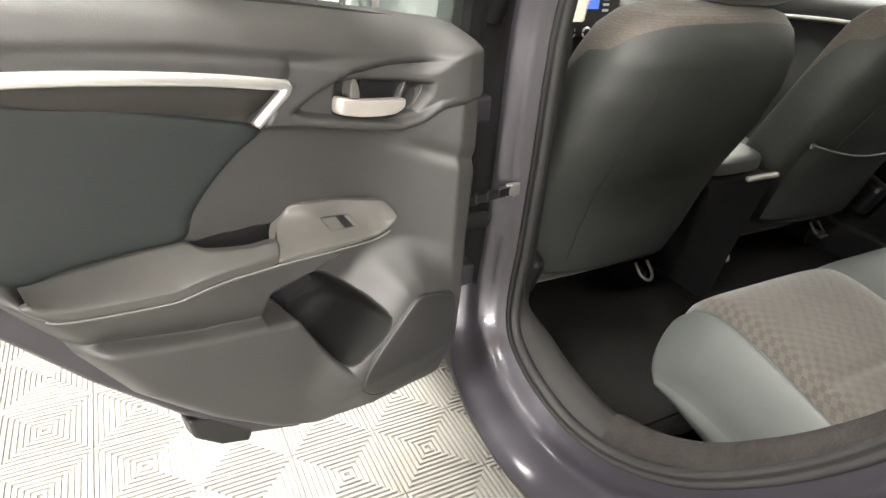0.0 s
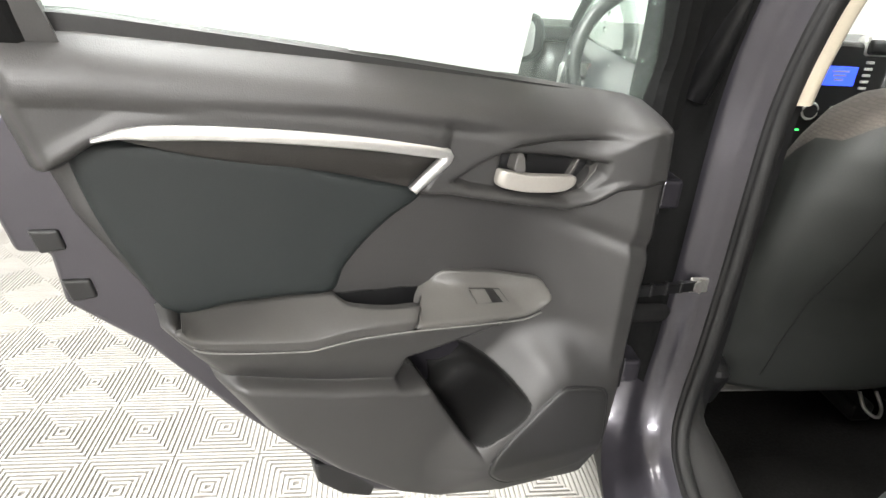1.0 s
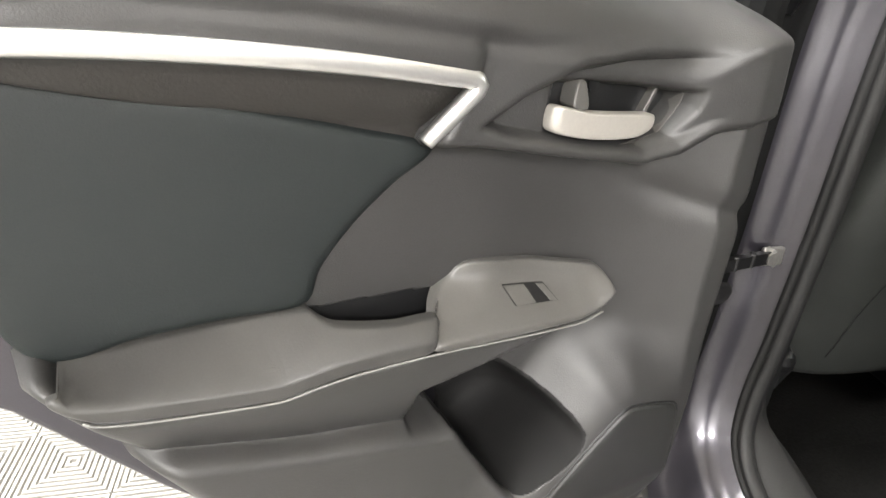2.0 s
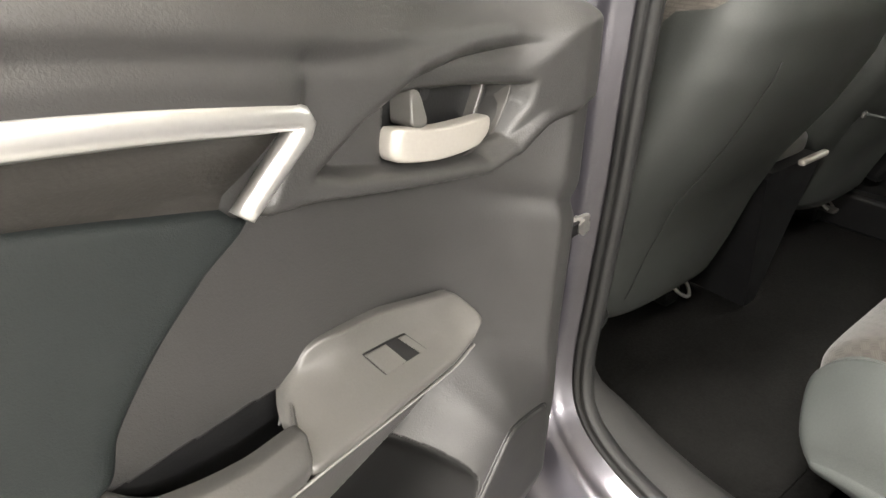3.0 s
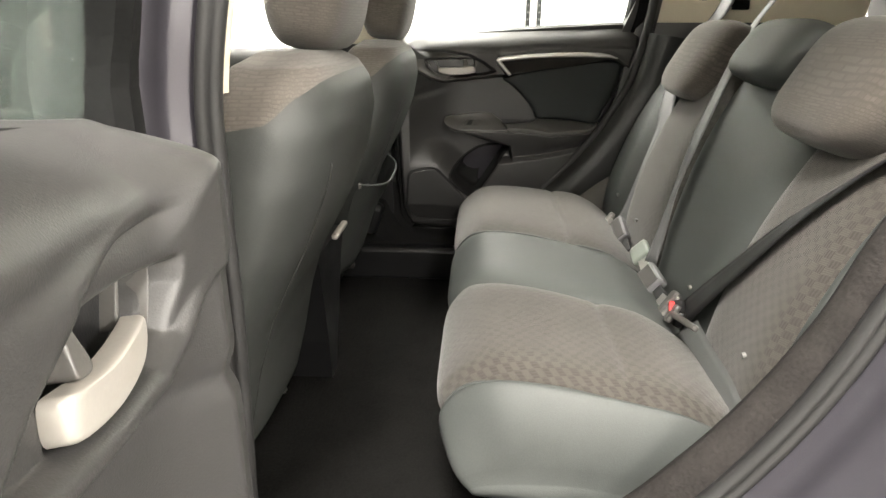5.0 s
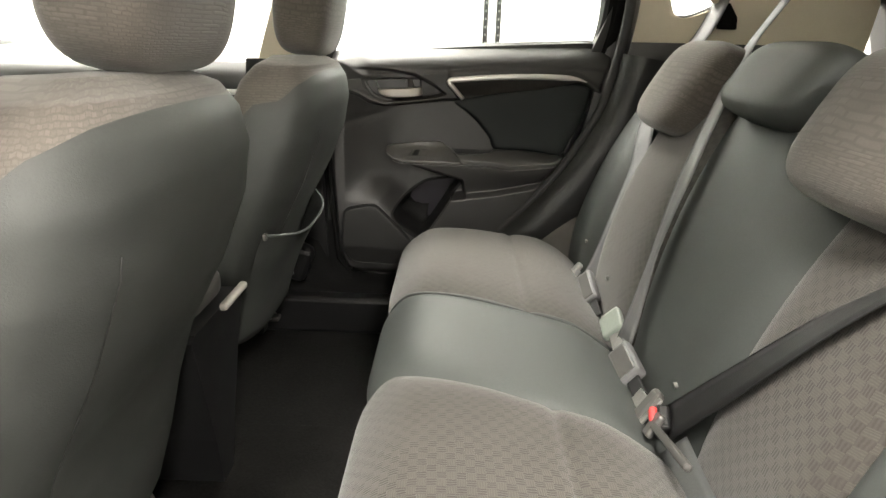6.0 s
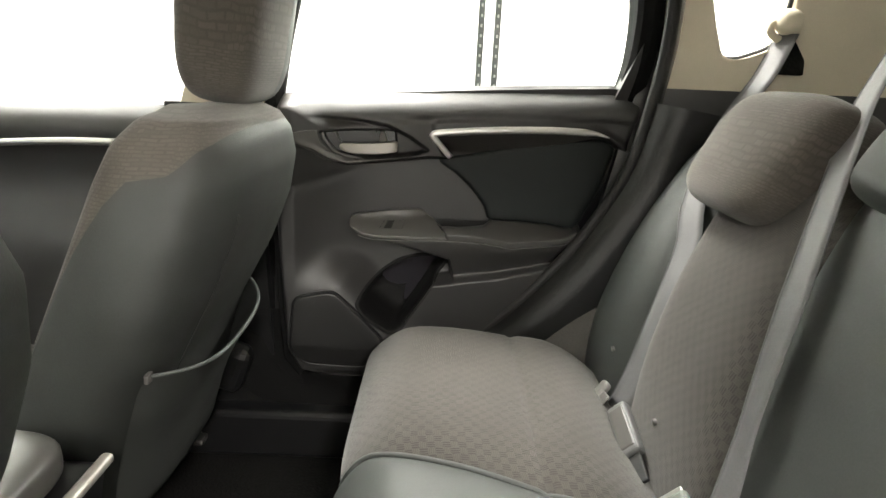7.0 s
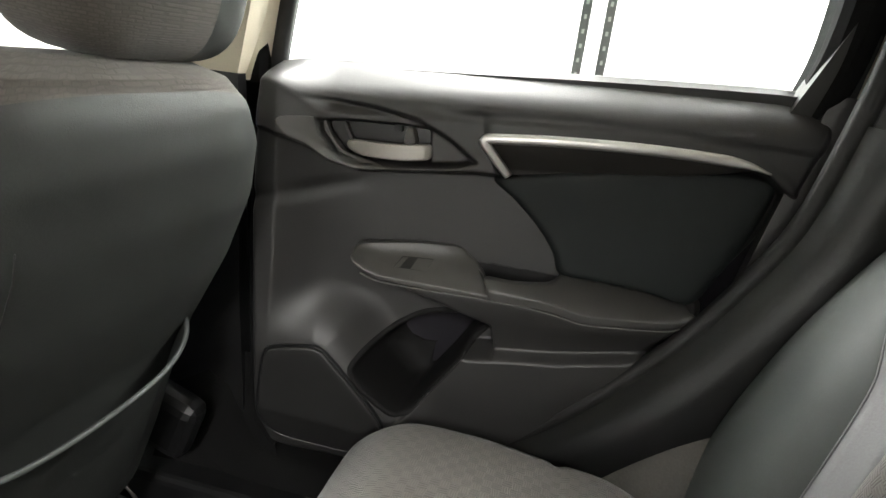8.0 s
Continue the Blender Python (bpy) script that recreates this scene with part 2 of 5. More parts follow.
def bevel_box(size, at=(0, 0, 0), r=0.004, seg=2, turn=(0, 0, 0), taper=None):
    bm = bmesh.new()
    bmesh.ops.create_cube(bm, size=1.0)
    for v in bm.verts:
        v.co = Vector((v.co.x * size[0], v.co.y * size[1], v.co.z * size[2]))
        if taper and v.co.z < 0:
            v.co.x *= taper[0]
            v.co.y *= taper[1]
    if r:
        bmesh.ops.bevel(bm, geom=bm.edges[:], offset=r, segments=seg, affect="EDGES", profile=0.5)
    bmesh.ops.transform(bm, matrix=pose(*at, *turn), verts=bm.verts)
    return bm


def rod(radius, depth, at=(0, 0, 0), turn=(0, 0, 0), n=20, r2=None, bevel=0.0):
    bm = bmesh.new()
    bmesh.ops.create_cone(bm, cap_ends=True, segments=n, radius1=radius, radius2=radius if r2 is None else r2, depth=depth)
    if bevel:
        bmesh.ops.bevel(bm, geom=[e for e in bm.edges if all(len(f.verts) > 4 for f in e.link_faces[:1]) or any(len(f.verts) > 4 for f in e.link_faces)], offset=bevel, segments=2, affect="EDGES")
    bmesh.ops.transform(bm, matrix=pose(*at, *turn), verts=bm.verts)
    return bm


def spline(points, n, closed=False):
    """n points evenly along a Catmull-Rom curve through points (tuples of 2 or 3)."""
    p = np.array(points, float)
    k = len(p)
    dense = []
    for i in range(k if closed else k - 1):
        if closed:
            a, b, c, d = p[(i - 1) % k], p[i], p[(i + 1) % k], p[(i + 2) % k]
        else:
            b, c = p[i], p[i + 1]
            a = p[i - 1] if i else 2 * b - c
            d = p[i + 2] if i + 2 < k else 2 * c - b
        # centripetal weights keep tight corners from overshooting
        for u in np.linspace(0, 1, 16, endpoint=False):
            t1, t2 = 0.5 * (c - a), 0.5 * (d - b)
            lim = np.linalg.norm(c - b)
            for t_ in (t1, t2):
                q = np.linalg.norm(t_)
                if q > lim:
                    t_ *= lim / q
            h = (2 * u**3 - 3 * u**2 + 1, u**3 - 2 * u**2 + u, -2 * u**3 + 3 * u**2, u**3 - u**2)
            dense.append(h[0] * b + h[1] * t1 + h[2] * c + h[3] * t2)
    dense.append(p[0] if closed else p[-1])
    dense = np.array(dense)
    L = np.concatenate([[0], np.cumsum(np.linalg.norm(np.diff(dense, axis=0), axis=1))])
    t = np.linspace(0, L[-1], n, endpoint=not closed)
    return np.stack([np.interp(t, L, dense[:, c]) for c in range(p.shape[1])], 1)


def sweep(path, section, up=(0, 0, 1), closed=False, cap=True):
    """Verts and faces of a 2D section (closed polygon of (side, up)) carried along a path of 3D points."""
    path = np.array(path, float)
    n, m = len(path), len(section)
    tang = np.roll(path, -1, 0) - np.roll(path, 1, 0) if closed else np.gradient(path, axis=0)
    verts = []
    for i in range(n):
        t = Vector(tang[i]).normalized()
        u = Vector(up[i] if np.ndim(up) == 2 else up)
        side = t.cross(u)
        side.normalize()
        w = side.cross(t).normalized()
        for a, b in section:
            verts.append(Vector(path[i]) + side * a + w * b)
    faces = grid_faces(n, m, wrap_u=closed, wrap_v=True)
    if cap and not closed:
        faces += [tuple(range(m)), tuple(range((n - 1) * m, n * m))]
    return verts, faces


def circle(r, n=10, rx=None):
    return [(r * math.cos(2 * math.pi * i / n), (rx or r) * math.sin(2 * math.pi * i / n)) for i in range(n)]


def tube(path, r, n=10, **k):
    return sweep(path, circle(r, n), **k)


def polygon_distance(P, poly):
    """Signed distance (inside positive) of points P (n, 2) to a closed polygon."""
    poly = np.asarray(poly, float)
    d = np.full(len(P), 1e9)
    inside = np.zeros(len(P), bool)
    for i in range(len(poly)):
        a, b = poly[i - 1], poly[i]
        e = b - a
        t = np.clip(((P - a) @ e) / max(e @ e, 1e-12), 0, 1)
        d = np.minimum(d, np.linalg.norm(P - a - t[:, None] * e, axis=1))
        cross = (a[1] > P[:, 1]) != (b[1] > P[:, 1])
        with np.errstate(divide="ignore", invalid="ignore"):
            xi = (b[0] - a[0]) * (P[:, 1] - a[1]) / (b[1] - a[1]) + a[0]
        inside ^= cross & (P[:, 0] < xi)
    return np.where(inside, d, -d)


def step(x, lo, hi):
    t = np.clip((x - lo) / (hi - lo), 0, 1)
    return t * t * (3 - 2 * t)


# ---- doors ----
HINGE = (0.7236, 0.0203)
OPEN = -68.56


class Door:
    """Shapes of a rear door in s (rearwards from its front edge), z (height) and d (inwards from the trim's plane)."""

    def __init__(self, side):
        self.side = side

    def at(self, s, z, d):
        x = 0.666 + 0.115 * s - d - HINGE[0]
        return (x * self.side, -s - HINGE[1], z)

    def patch(self, name, outline, depth, mat, parent, label="", n=96, rings=10, roll=0.006, back=0.02, smooth=True, spl=True, centre=None):
        """A pad with a rounded rim: rings shrinking from an outline to its middle, at depth(s, z)."""
        o = spline(outline, n, closed=True) if spl else np.array(outline, float)
        n = len(o)
        c = np.array(centre) if centre is not None else o.mean(0)
        size = np.linalg.norm(o - c, axis=1).mean()
        verts = []
        rows = [(1.0, -back), (1.0, -roll)]
        rows += [(1.0 - roll / size * (1 - math.cos(a)), -roll * (1 - math.sin(a))) for a in np.linspace(0, math.pi / 2, 5)[1:]]
        r0 = rows[-1][0]
        rows += [(r0 * (1 - k / rings), 0.0) for k in range(1, rings)]
        for r, off in rows:
            q = c + (o - c) * r
            dd = depth(q[:, 0], q[:, 1])
            verts += [self.at(a, b, float(e) + off) for (a, b), e in zip(q, dd)]
        faces = grid_faces(len(rows), n, wrap_v=True)
        verts.append(self.at(c[0], c[1], float(depth(c[:1], c[1:])[0])))
        last = (len(rows) - 1) * n
        faces += [(last + i, last + (i + 1) % n, len(verts) - 1) for i in range(n)]
        return mesh(name, verts, faces, mat, parent, label, smooth)

    def slab(self, name, outline, d0, d1, mat, parent, label="", r=0.0):
        v = [self.at(s, z, d0) for s, z in outline] + [self.at(s, z, d1) for s, z in outline]
        n = len(outline)
        bm = bmesh.new()
        bv = [bm.verts.new(p) for p in v]
        bm.faces.new(bv[:n])
        bm.faces.new(bv[n:])
        for i in range(n):
            bm.faces.new((bv[i], bv[(i + 1) % n], bv[n + (i + 1) % n], bv[n + i]))
        bmesh.ops.recalc_face_normals(bm, faces=bm.faces)
        if r:
            bmesh.ops.bevel(bm, geom=[e for e in bm.edges if len(e.link_faces) == 2 and e.calc_face_angle() > 0.5], offset=r, segments=3, affect="EDGES", profile=0.5)
        return part(name, bm, mat, parent, label)

    def strip(self, name, path, width, depth, mat, parent, label="", r=0.4, lift=0.0, taper=None):
        """A moulding along a path of (s, z), width across, depth proud of the d given by lift."""
        p = np.array(path, float)
        t = np.gradient(p, axis=0)
        t /= np.linalg.norm(t, axis=1)[:, None]
        nrm = np.stack([-t[:, 1], t[:, 0]], 1)
        prof = [(-0.5, -0.6), (-0.5, 0.45), (-0.38, 0.8), (-0.15, 1.0), (0.15, 1.0), (0.38, 0.8), (0.5, 0.45), (0.5, -0.6)]
        verts = []
        for i in range(len(p)):
            k = taper[i] if taper is not None else 1.0
            lf = lift[i] if np.ndim(lift) else lift
            verts += [self.at(p[i, 0] + nrm[i, 0] * a * width * k, p[i, 1] + nrm[i, 1] * a * width * k, lf + b * depth) for a, b in prof]
        m = len(prof)
        faces = grid_faces(len(p), m, wrap_v=True) + [tuple(range(m)), tuple(range((len(p) - 1) * m, len(p) * m))]
        return mesh(name, verts, faces, mat, parent, label)


CREASE = [(-0.03, 0.966), (0.14, 0.972), (0.243, 0.981), (0.393, 1.003), (0.52, 1.011), (0.591, 1.006), (0.645, 0.978), (0.70, 0.94)]
BELT = [(-0.03, 0.984), (0.0, 0.995), (0.04, 1.006), (0.20, 1.029), (0.391, 1.057), (0.611, 1.086), (0.70, 1.089)]
BEZEL = [(0.307, 0.905), (0.292, 0.932), (0.283, 0.950), (0.270, 0.985), (0.15, 0.99), (-0.06, 0.985), (-0.06, 0.914), (0.016, 0.912), (0.060, 0.899), (0.088, 0.882), (0.123, 0.875), (0.20, 0.889), (0.271, 0.902)]
DISH = [(0.273, 0.918), (0.238, 0.942), (0.196, 0.961), (0.136, 0.966), (-0.06, 0.964), (-0.06, 0.922), (0.016, 0.920), (0.065, 0.906), (0.092, 0.890), (0.123, 0.883), (0.20, 0.897), (0.25, 0.908)]
BOWL = [(0.208, 0.948), (0.181, 0.947), (0.120, 0.941), (0.076, 0.934), (0.079, 0.920), (0.098, 0.898), (0.137, 0.891), (0.212, 0.907)]
INSERT_LINE = [(0.640, 0.957), (0.634, 0.971), (0.612, 0.975), (0.55, 0.969), (0.50, 0.957), (0.445, 0.945), (0.357, 0.921), (0.293, 0.900), (0.323, 0.875), (0.356, 0.846), (0.384, 0.812), (0.398, 0.783), (0.456, 0.784), (0.518, 0.783), (0.572, 0.779), (0.600, 0.831), (0.625, 0.893)]
POCKET = [(0.313, 0.690), (0.270, 0.690), (0.228, 0.678), (0.197, 0.655), (0.167, 0.626), (0.153, 0.606), (0.149, 0.592), (0.160, 0.574), (0.192, 0.548), (0.212, 0.536), (0.228, 0.545), (0.262, 0.600), (0.290, 0.650)]
SPEAKER = [(0.206, 0.511), (0.177, 0.551), (0.110, 0.620), (0.092, 0.625), (0.033, 0.609), (0.021, 0.590), (0.016, 0.486), (0.041, 0.451), (0.10, 0.445), (0.168, 0.448), (0.205, 0.480)]
ARM_LOW = ((0.106, 0.114, 0.128, 0.146, 0.17, 0.24, 0.314, 0.379, 0.412, 0.438, 0.511, 0.55, 0.565, 0.575), (0.772, 0.765, 0.751, 0.740, 0.734, 0.737, 0.742, 0.743, 0.740, 0.737, 0.748, 0.757, 0.769, 0.780))
ARM_TOP = ((0.10, 0.29, 0.36, 0.46, 0.58), (0.796, 0.796, 0.796, 0.787, 0.783))
REAR = [(1.09, 0.690), (1.056, 0.690), (1.02, 0.684), (0.966, 0.670), (0.90, 0.650), (0.866, 0.632), (0.769, 0.578), (0.689, 0.529), (0.611, 0.484), (0.53, 0.411), (0.463, 0.334), (0.425, 0.262), (0.41, 0.20)]
FRONT = [(1.09, 0.0), (1.003, 0.0), (0.975, 0.004), (0.93, 0.0), (0.81, -0.004), (0.68, 0.0), (0.58, 0.006), (0.48, 0.012), (0.435, 0.03), (0.41, 0.09)]
WELL = [(0.397, 0.7775), (0.281, 0.7725), (0.290, 0.740), (0.394, 0.740)]


def trim_depth(s, z):
    """How far the moulded door trim stands inwards at s, z."""
    s, z = np.asarray(s, float), np.asarray(z, float)
    P = np.stack([s, z], 1)
    zc = np.interp(s, *np.array(CREASE).T)
    zt = np.interp(s, *np.array(BELT).T)
    zl = np.interp(s, *ARM_LOW)
    # recessed field above the arm rest, full again beneath it
    zr = np.interp(s, (0.0, 0.30, 0.37, 0.41, 0.45, 0.52, 0.60), (0.640, 0.650, 0.664, 0.671, 0.682, 0.702, 0.730))
    edge = np.interp(s, (0.10, 0.20, 0.32, 0.34), (0.748, 0.722, 0.690, 0.60))
    under = step(zl - z, -0.010, 0.002) * step(s, 0.138, 0.172) * step(z - edge, -0.004, 0.010)
    fall = np.clip((zl - z) / np.maximum(zl - zr, 0.01), 0, 1)
    d = -0.042 + under * (0.050 - 0.024 * fall ** 1.5)
    front = np.interp(z, (0.40, 0.50, 0.546, 0.650, 0.688), (0.16, 0.20, 0.232, 0.290, 0.313))
    low = step(zr + 0.006 - z, 0.0, 0.016) * step(s - front, -0.004, 0.004)
    d = d * (1 - low) + low * (0.006 - 0.030 * np.clip((zr - z) / 0.28, 0, 1) ** 1.6)
    foot = step(0.545 - z, 0.0, 0.05) * (1 - low)
    d = d * (1 - foot) + foot * -0.004
    # the field above the silver strip is not recessed
    zs = np.interp(s, (0.27, 0.286, 0.364, 0.448, 0.524, 0.588, 0.616, 0.66), (0.950, 0.955, 0.968, 0.979, 0.986, 0.988, 0.983, 0.955))
    over = step(z - zs, -0.012, 0.0) * step(s, 0.215, 0.290)
    d = d * (1 - over) + over * (-0.006)
    # handle surround
    e = polygon_distance(P, BEZEL)
    k = step(e, -0.003, 0.004)
    d = d * (1 - k) + k * (0.001 - 0.013 * step(s, 0.17, 0.30) - 0.016 * step(polygon_distance(P, DISH), -0.002, 0.006) * step(s, 0.02, 0.11))
    # upper roll under the window
    belt = 0.010 - 0.020 * np.clip((zt - 0.030 - z) / 0.045, 0, 1) ** 1.5
    d = d + step(z - zc, -0.012, 0.005) * (belt - d)
    # the front edge turns inwards, the top rolls away to the glass
    lip = np.clip((0.19 - s) / 0.160, 0, 1) ** 2.2
    d = d + lip * np.clip(0.024 + 0.3 * np.minimum(d + 0.022, 0) - d, 0, 1)
    w = 0.070 - 0.045 * step(0.09 - s, 0.0, 0.08)
    d = d - 0.066 * np.clip((z - (zt - w)) / w, 0, 1) ** 1.4
    # a soft dent line in front of the arm rest
    d = d - 0.006 * np.exp(-((z - (0.842 - 0.33 * (0.08 - s))) / 0.012) ** 2) * step(0.16 - s, 0.0, 0.1) * (1 - k)
    hole = step(polygon_distance(P, BOWL), -0.002, 0.004)
    d = d * (1 - hole) - 0.034 * hole
    # speaker boss
    e = polygon_distance(P, SPEAKER)
    k = step(e, -0.085, 0.008)
    d = d * (1 - k) + k * (0.024 - 0.02 * np.clip((0.5 - z) / 0.08, 0, 1))
    # rear and bottom rims turn outwards
    sr = np.interp(z, *np.array(REAR[::-1]).T)
    sf = np.interp(z, *np.array(FRONT[::-1]).T)
    d = d - 0.030 * np.clip(1 - (sr - s) / 0.022, 0, 1) ** 2 - 0.014 * np.clip(1 - (s - sf) / 0.008, 0, 1) ** 2
    d = d - 0.03 * np.clip((0.440 - z) / 0.03, 0, 1) ** 2
    return d


def trim_soft(s, z, r=0.0013):
    """The trim's depth, its edges rounded over a few millimetres."""
    return sum(trim_depth(s + a * r, z + b * r) for a, b in ((0, 0), (1, 0), (-1, 0), (0, 1), (0, -1), (1.6, 1.6), (-1.6, 1.6), (1.6, -1.6), (-1.6, -1.6))) / 9


def rear_door(side, matrix, label):
    D = Door(side)
    door = thing("rear_door", label, "car door", "rear doors", matrix=matrix)
    # moulded trim
    nz, ns = 380, 400
    verts = []
    for u in np.linspace(0, 1, nz):
        row_z = 0.41 + u * 0.665
        sf = np.interp(row_z, *np.array(FRONT[::-1]).T)
        sr = np.interp(row_z, *np.array(REAR[::-1]).T)
        s = sf + (sr - sf) * np.linspace(0, 1, ns)
        zt = np.interp(s, *np.array(BELT).T)
        z = np.minimum(row_z, zt)
        if u > 0.80:
            w = (u - 0.80) / 0.20
            z = (0.41 + 0.80 * 0.665) * (1 - w) + zt * w
            sf2 = np.interp(z, *np.array(FRONT[::-1]).T)
            sr2 = np.interp(z, *np.array(REAR[::-1]).T)
            s = sf2 + (sr2 - sf2) * np.linspace(0, 1, ns)
        d = trim_soft(s, z)
        verts += [D.at(a, b, float(c)) for a, b, c in zip(s, z, d)]
    faces = np.array(grid_faces(nz, ns))
    ss, zz = np.array([p[1] for p in verts]) * -1 - HINGE[1], np.array([p[2] for p in verts])
    mid = np.stack([ss[faces].mean(1), zz[faces].mean(1)], 1)
    opening = spline(POCKET, 80, closed=True)
    faces = [tuple(int(i) for i in f) for f in faces[(polygon_distance(mid, opening) < -0.0035) & (polygon_distance(mid, WELL) < -0.0005)]]
    trim = mesh("trim_panel", verts, faces, PLASTIC, door, "dark grey grained plastic door trim")
    sol = trim.modifiers.new("thick", "SOLIDIFY")
    sol.thickness, sol.offset = 0.003, -1 if side > 0 else 1
    # map pocket: a bin that sinks behind its lip
    pv = []
    c = opening.mean(0)
    base = trim_soft(opening[:, 0], opening[:, 1])
    way = np.roll(opening, -1, 0) - np.roll(opening, 1, 0)
    out = np.stack([way[:, 1], -way[:, 0]], 1) / np.linalg.norm(way, axis=1)[:, None]
    out *= np.sign(((opening - c) * out).sum())
    for wide, depth in ((0.011, -0.012), (0.006, 0.0025), (0.001, 0.0035), (-0.001, 0.001)):
        q = opening + out * wide
        dd = np.maximum(trim_soft(q[:, 0], q[:, 1]), base) if wide < 0.01 else trim_soft(q[:, 0], q[:, 1])
        pv += [D.at(a, b, float(e) + depth) for (a, b), e in zip(q, dd)]
    for grow, sink, depth, mix in ((0.965, 0.001, -0.03, 0.15), (0.93, -0.001, -0.06, 0.45), (0.89, -0.006, -0.085, 0.8), (0.78, -0.014, -0.109, 1.0), (0.53, -0.024, -0.118, 1.0), (0.25, -0.030, -0.120, 1.0)):
        q = c + (opening - c) * grow
        dd = (1 - mix) * (base + depth) + mix * np.minimum(depth, base + depth)
        pv += [D.at(a, b + sink, float(e)) for (a, b), e in zip(q, dd)]
    pv.append(D.at(c[0], c[1] - 0.03, -0.120))
    pf = grid_faces(10, 80, wrap_v=True) + [(720 + i, 720 + (i + 1) % 80, 800) for i in range(80)]
    # the bin's darkness comes from its colour, standing in for shade
    mesh("map_pocket", pv, pf, POCKET_SHADED, door, "deep map pocket, near-black for the shade inside")
    # vinyl insert
    D.patch("insert", INSERT_LINE, lambda s, z: np.full(len(s), -0.030), INSERT, door, "dark green-grey vinyl insert", n=140, roll=0.013, back=0.016)
    # inlay and silver moulding
    inlay = [(0.60, 0.984), (0.52, 0.984), (0.448, 0.976), (0.36, 0.965), (0.281, 0.951), (0.304, 0.912), (0.312, 0.904), (0.36, 0.915), (0.445, 0.938), (0.50, 0.950), (0.56, 0.967)]
    D.patch("inlay", inlay, lambda s, z: -0.012 - 0.024 * np.clip((np.interp(s, (0.28, 0.364, 0.448, 0.6), (0.955, 0.968, 0.979, 0.986)) - z) / 0.045, 0, 1) ** 1.3, INLAY, door, "dark brown-grey plastic inlay", n=120, roll=0.004, back=0.02, centre=(0.40, 0.955))
    path = spline([(0.616, 0.983), (0.588, 0.988), (0.524, 0.986), (0.448, 0.979), (0.364, 0.968), (0.305, 0.958), (0.289, 0.9553), (0.2815, 0.953), (0.2785, 0.949), (0.2812, 0.9440), (0.2868, 0.938), (0.3135, 0.909)], 90)
    far_along = np.linspace(0, 1, 90)
    tap = np.interp(far_along, (0, 0.12, 0.80, 0.86, 1.0), (0.2, 1.0, 1.0, 0.95, 0.75))
    lift = np.interp(far_along, (0, 0.80, 0.87, 1.0), (-0.002, -0.007, -0.008, -0.016))
    D.strip("silver_moulding", path, 0.0140, 0.006, SILVER, door, "curved satin silver trim strip", lift=lift, taper=tap)
    # arm rest and switch panel
    soft_low = spline(list(zip(*ARM_LOW)), 80)
    def pod_shelf(s, z):
        lo = np.interp(s, (0.112, 0.128, 0.148, 0.17, 0.31), (0.765, 0.752, 0.740, 0.735, 0.742)) + 0.006
        hi = np.interp(s, (0.119, 0.128, 0.207, 0.252, 0.275, 0.31), (0.775, 0.778, 0.787, 0.792, 0.790, 0.784))
        return 0.011 - (0.041 - 0.011 * step(0.21 - s, 0.0, 0.07)) * (1 - (1 - np.clip((z - lo) / np.maximum(hi - lo, 0.004), 0, 1)) ** 2.0) - 0.010 * step(z, 0.760, 0.782) * step(s, 0.230, 0.290)
    def shelf(s, z):
        lo, hi = np.interp(s, soft_low[:, 0], soft_low[:, 1]) + 0.012, np.interp(s, *ARM_TOP)
        return 0.011 - 0.052 * np.clip((z - lo) / np.maximum(hi - lo, 0.004), 0, 1) ** 1.15
    D.patch("arm_rest", [(0.573, 0.780), (0.566, 0.768), (0.55, 0.757), (0.511, 0.748), (0.47, 0.741), (0.438, 0.737), (0.412, 0.740), (0.379, 0.743), (0.3145, 0.742), (0.3085, 0.756), (0.304, 0.766), (0.34, 0.768), (0.384, 0.774), (0.394, 0.779), (0.400, 0.7835), (0.455, 0.784), (0.518, 0.784), (0.556, 0.783)],
            shelf, ARM_PLASTIC, door, "soft padded grey arm rest", n=170, roll=0.005, back=0.010, rings=16, centre=(0.43, 0.758))
    pod = D.patch("switch_panel", [(0.313, 0.742), (0.24, 0.737), (0.17, 0.736), (0.153, 0.740), (0.140, 0.746), (0.1315, 0.754), (0.1280, 0.762), (0.1285, 0.768), (0.132, 0.7720), (0.138, 0.774), (0.147, 0.776), (0.165, 0.7795), (0.207, 0.787), (0.240, 0.791), (0.256, 0.792), (0.267, 0.789), (0.276, 0.781), (0.287, 0.7745), (0.300, 0.765), (0.3075, 0.755)],
                  pod_shelf, PLASTIC_PALE, door, "light grey switch panel", n=160, roll=0.0035, back=0.010, rings=16)
    def on_shelf(q, off):
        a = np.array(q, float)
        return [D.at(u, w, float(e) + off) for (u, w), e in zip(a, pod_shelf(a[:, 0], a[:, 1]))]
    def button(name, q, h0, h1, mat, label=""):
        bm = bmesh.new()
        lo = [bm.verts.new(p) for p in on_shelf(q, h0)]
        hi = [bm.verts.new(p) for p in on_shelf(q, h1)]
        bm.faces.new(hi)
        bm.faces.new(lo)
        for i in range(4):
            bm.faces.new((lo[i], lo[(i + 1) % 4], hi[(i + 1) % 4], hi[i]))
        return part(name, bm, mat, pod, label)
    button("switch_well", [(0.2320, 0.7705), (0.1905, 0.7655), (0.1835, 0.7525), (0.2270, 0.7555)], -0.004, 0.0006, PLASTIC_BLACK, "black switch recess")
    button("window_switch", [(0.2312, 0.7698), (0.2108, 0.7674), (0.2060, 0.7546), (0.2267, 0.7560)], 0.0, 0.0022, PLASTIC_PALE, "window switch rocker")
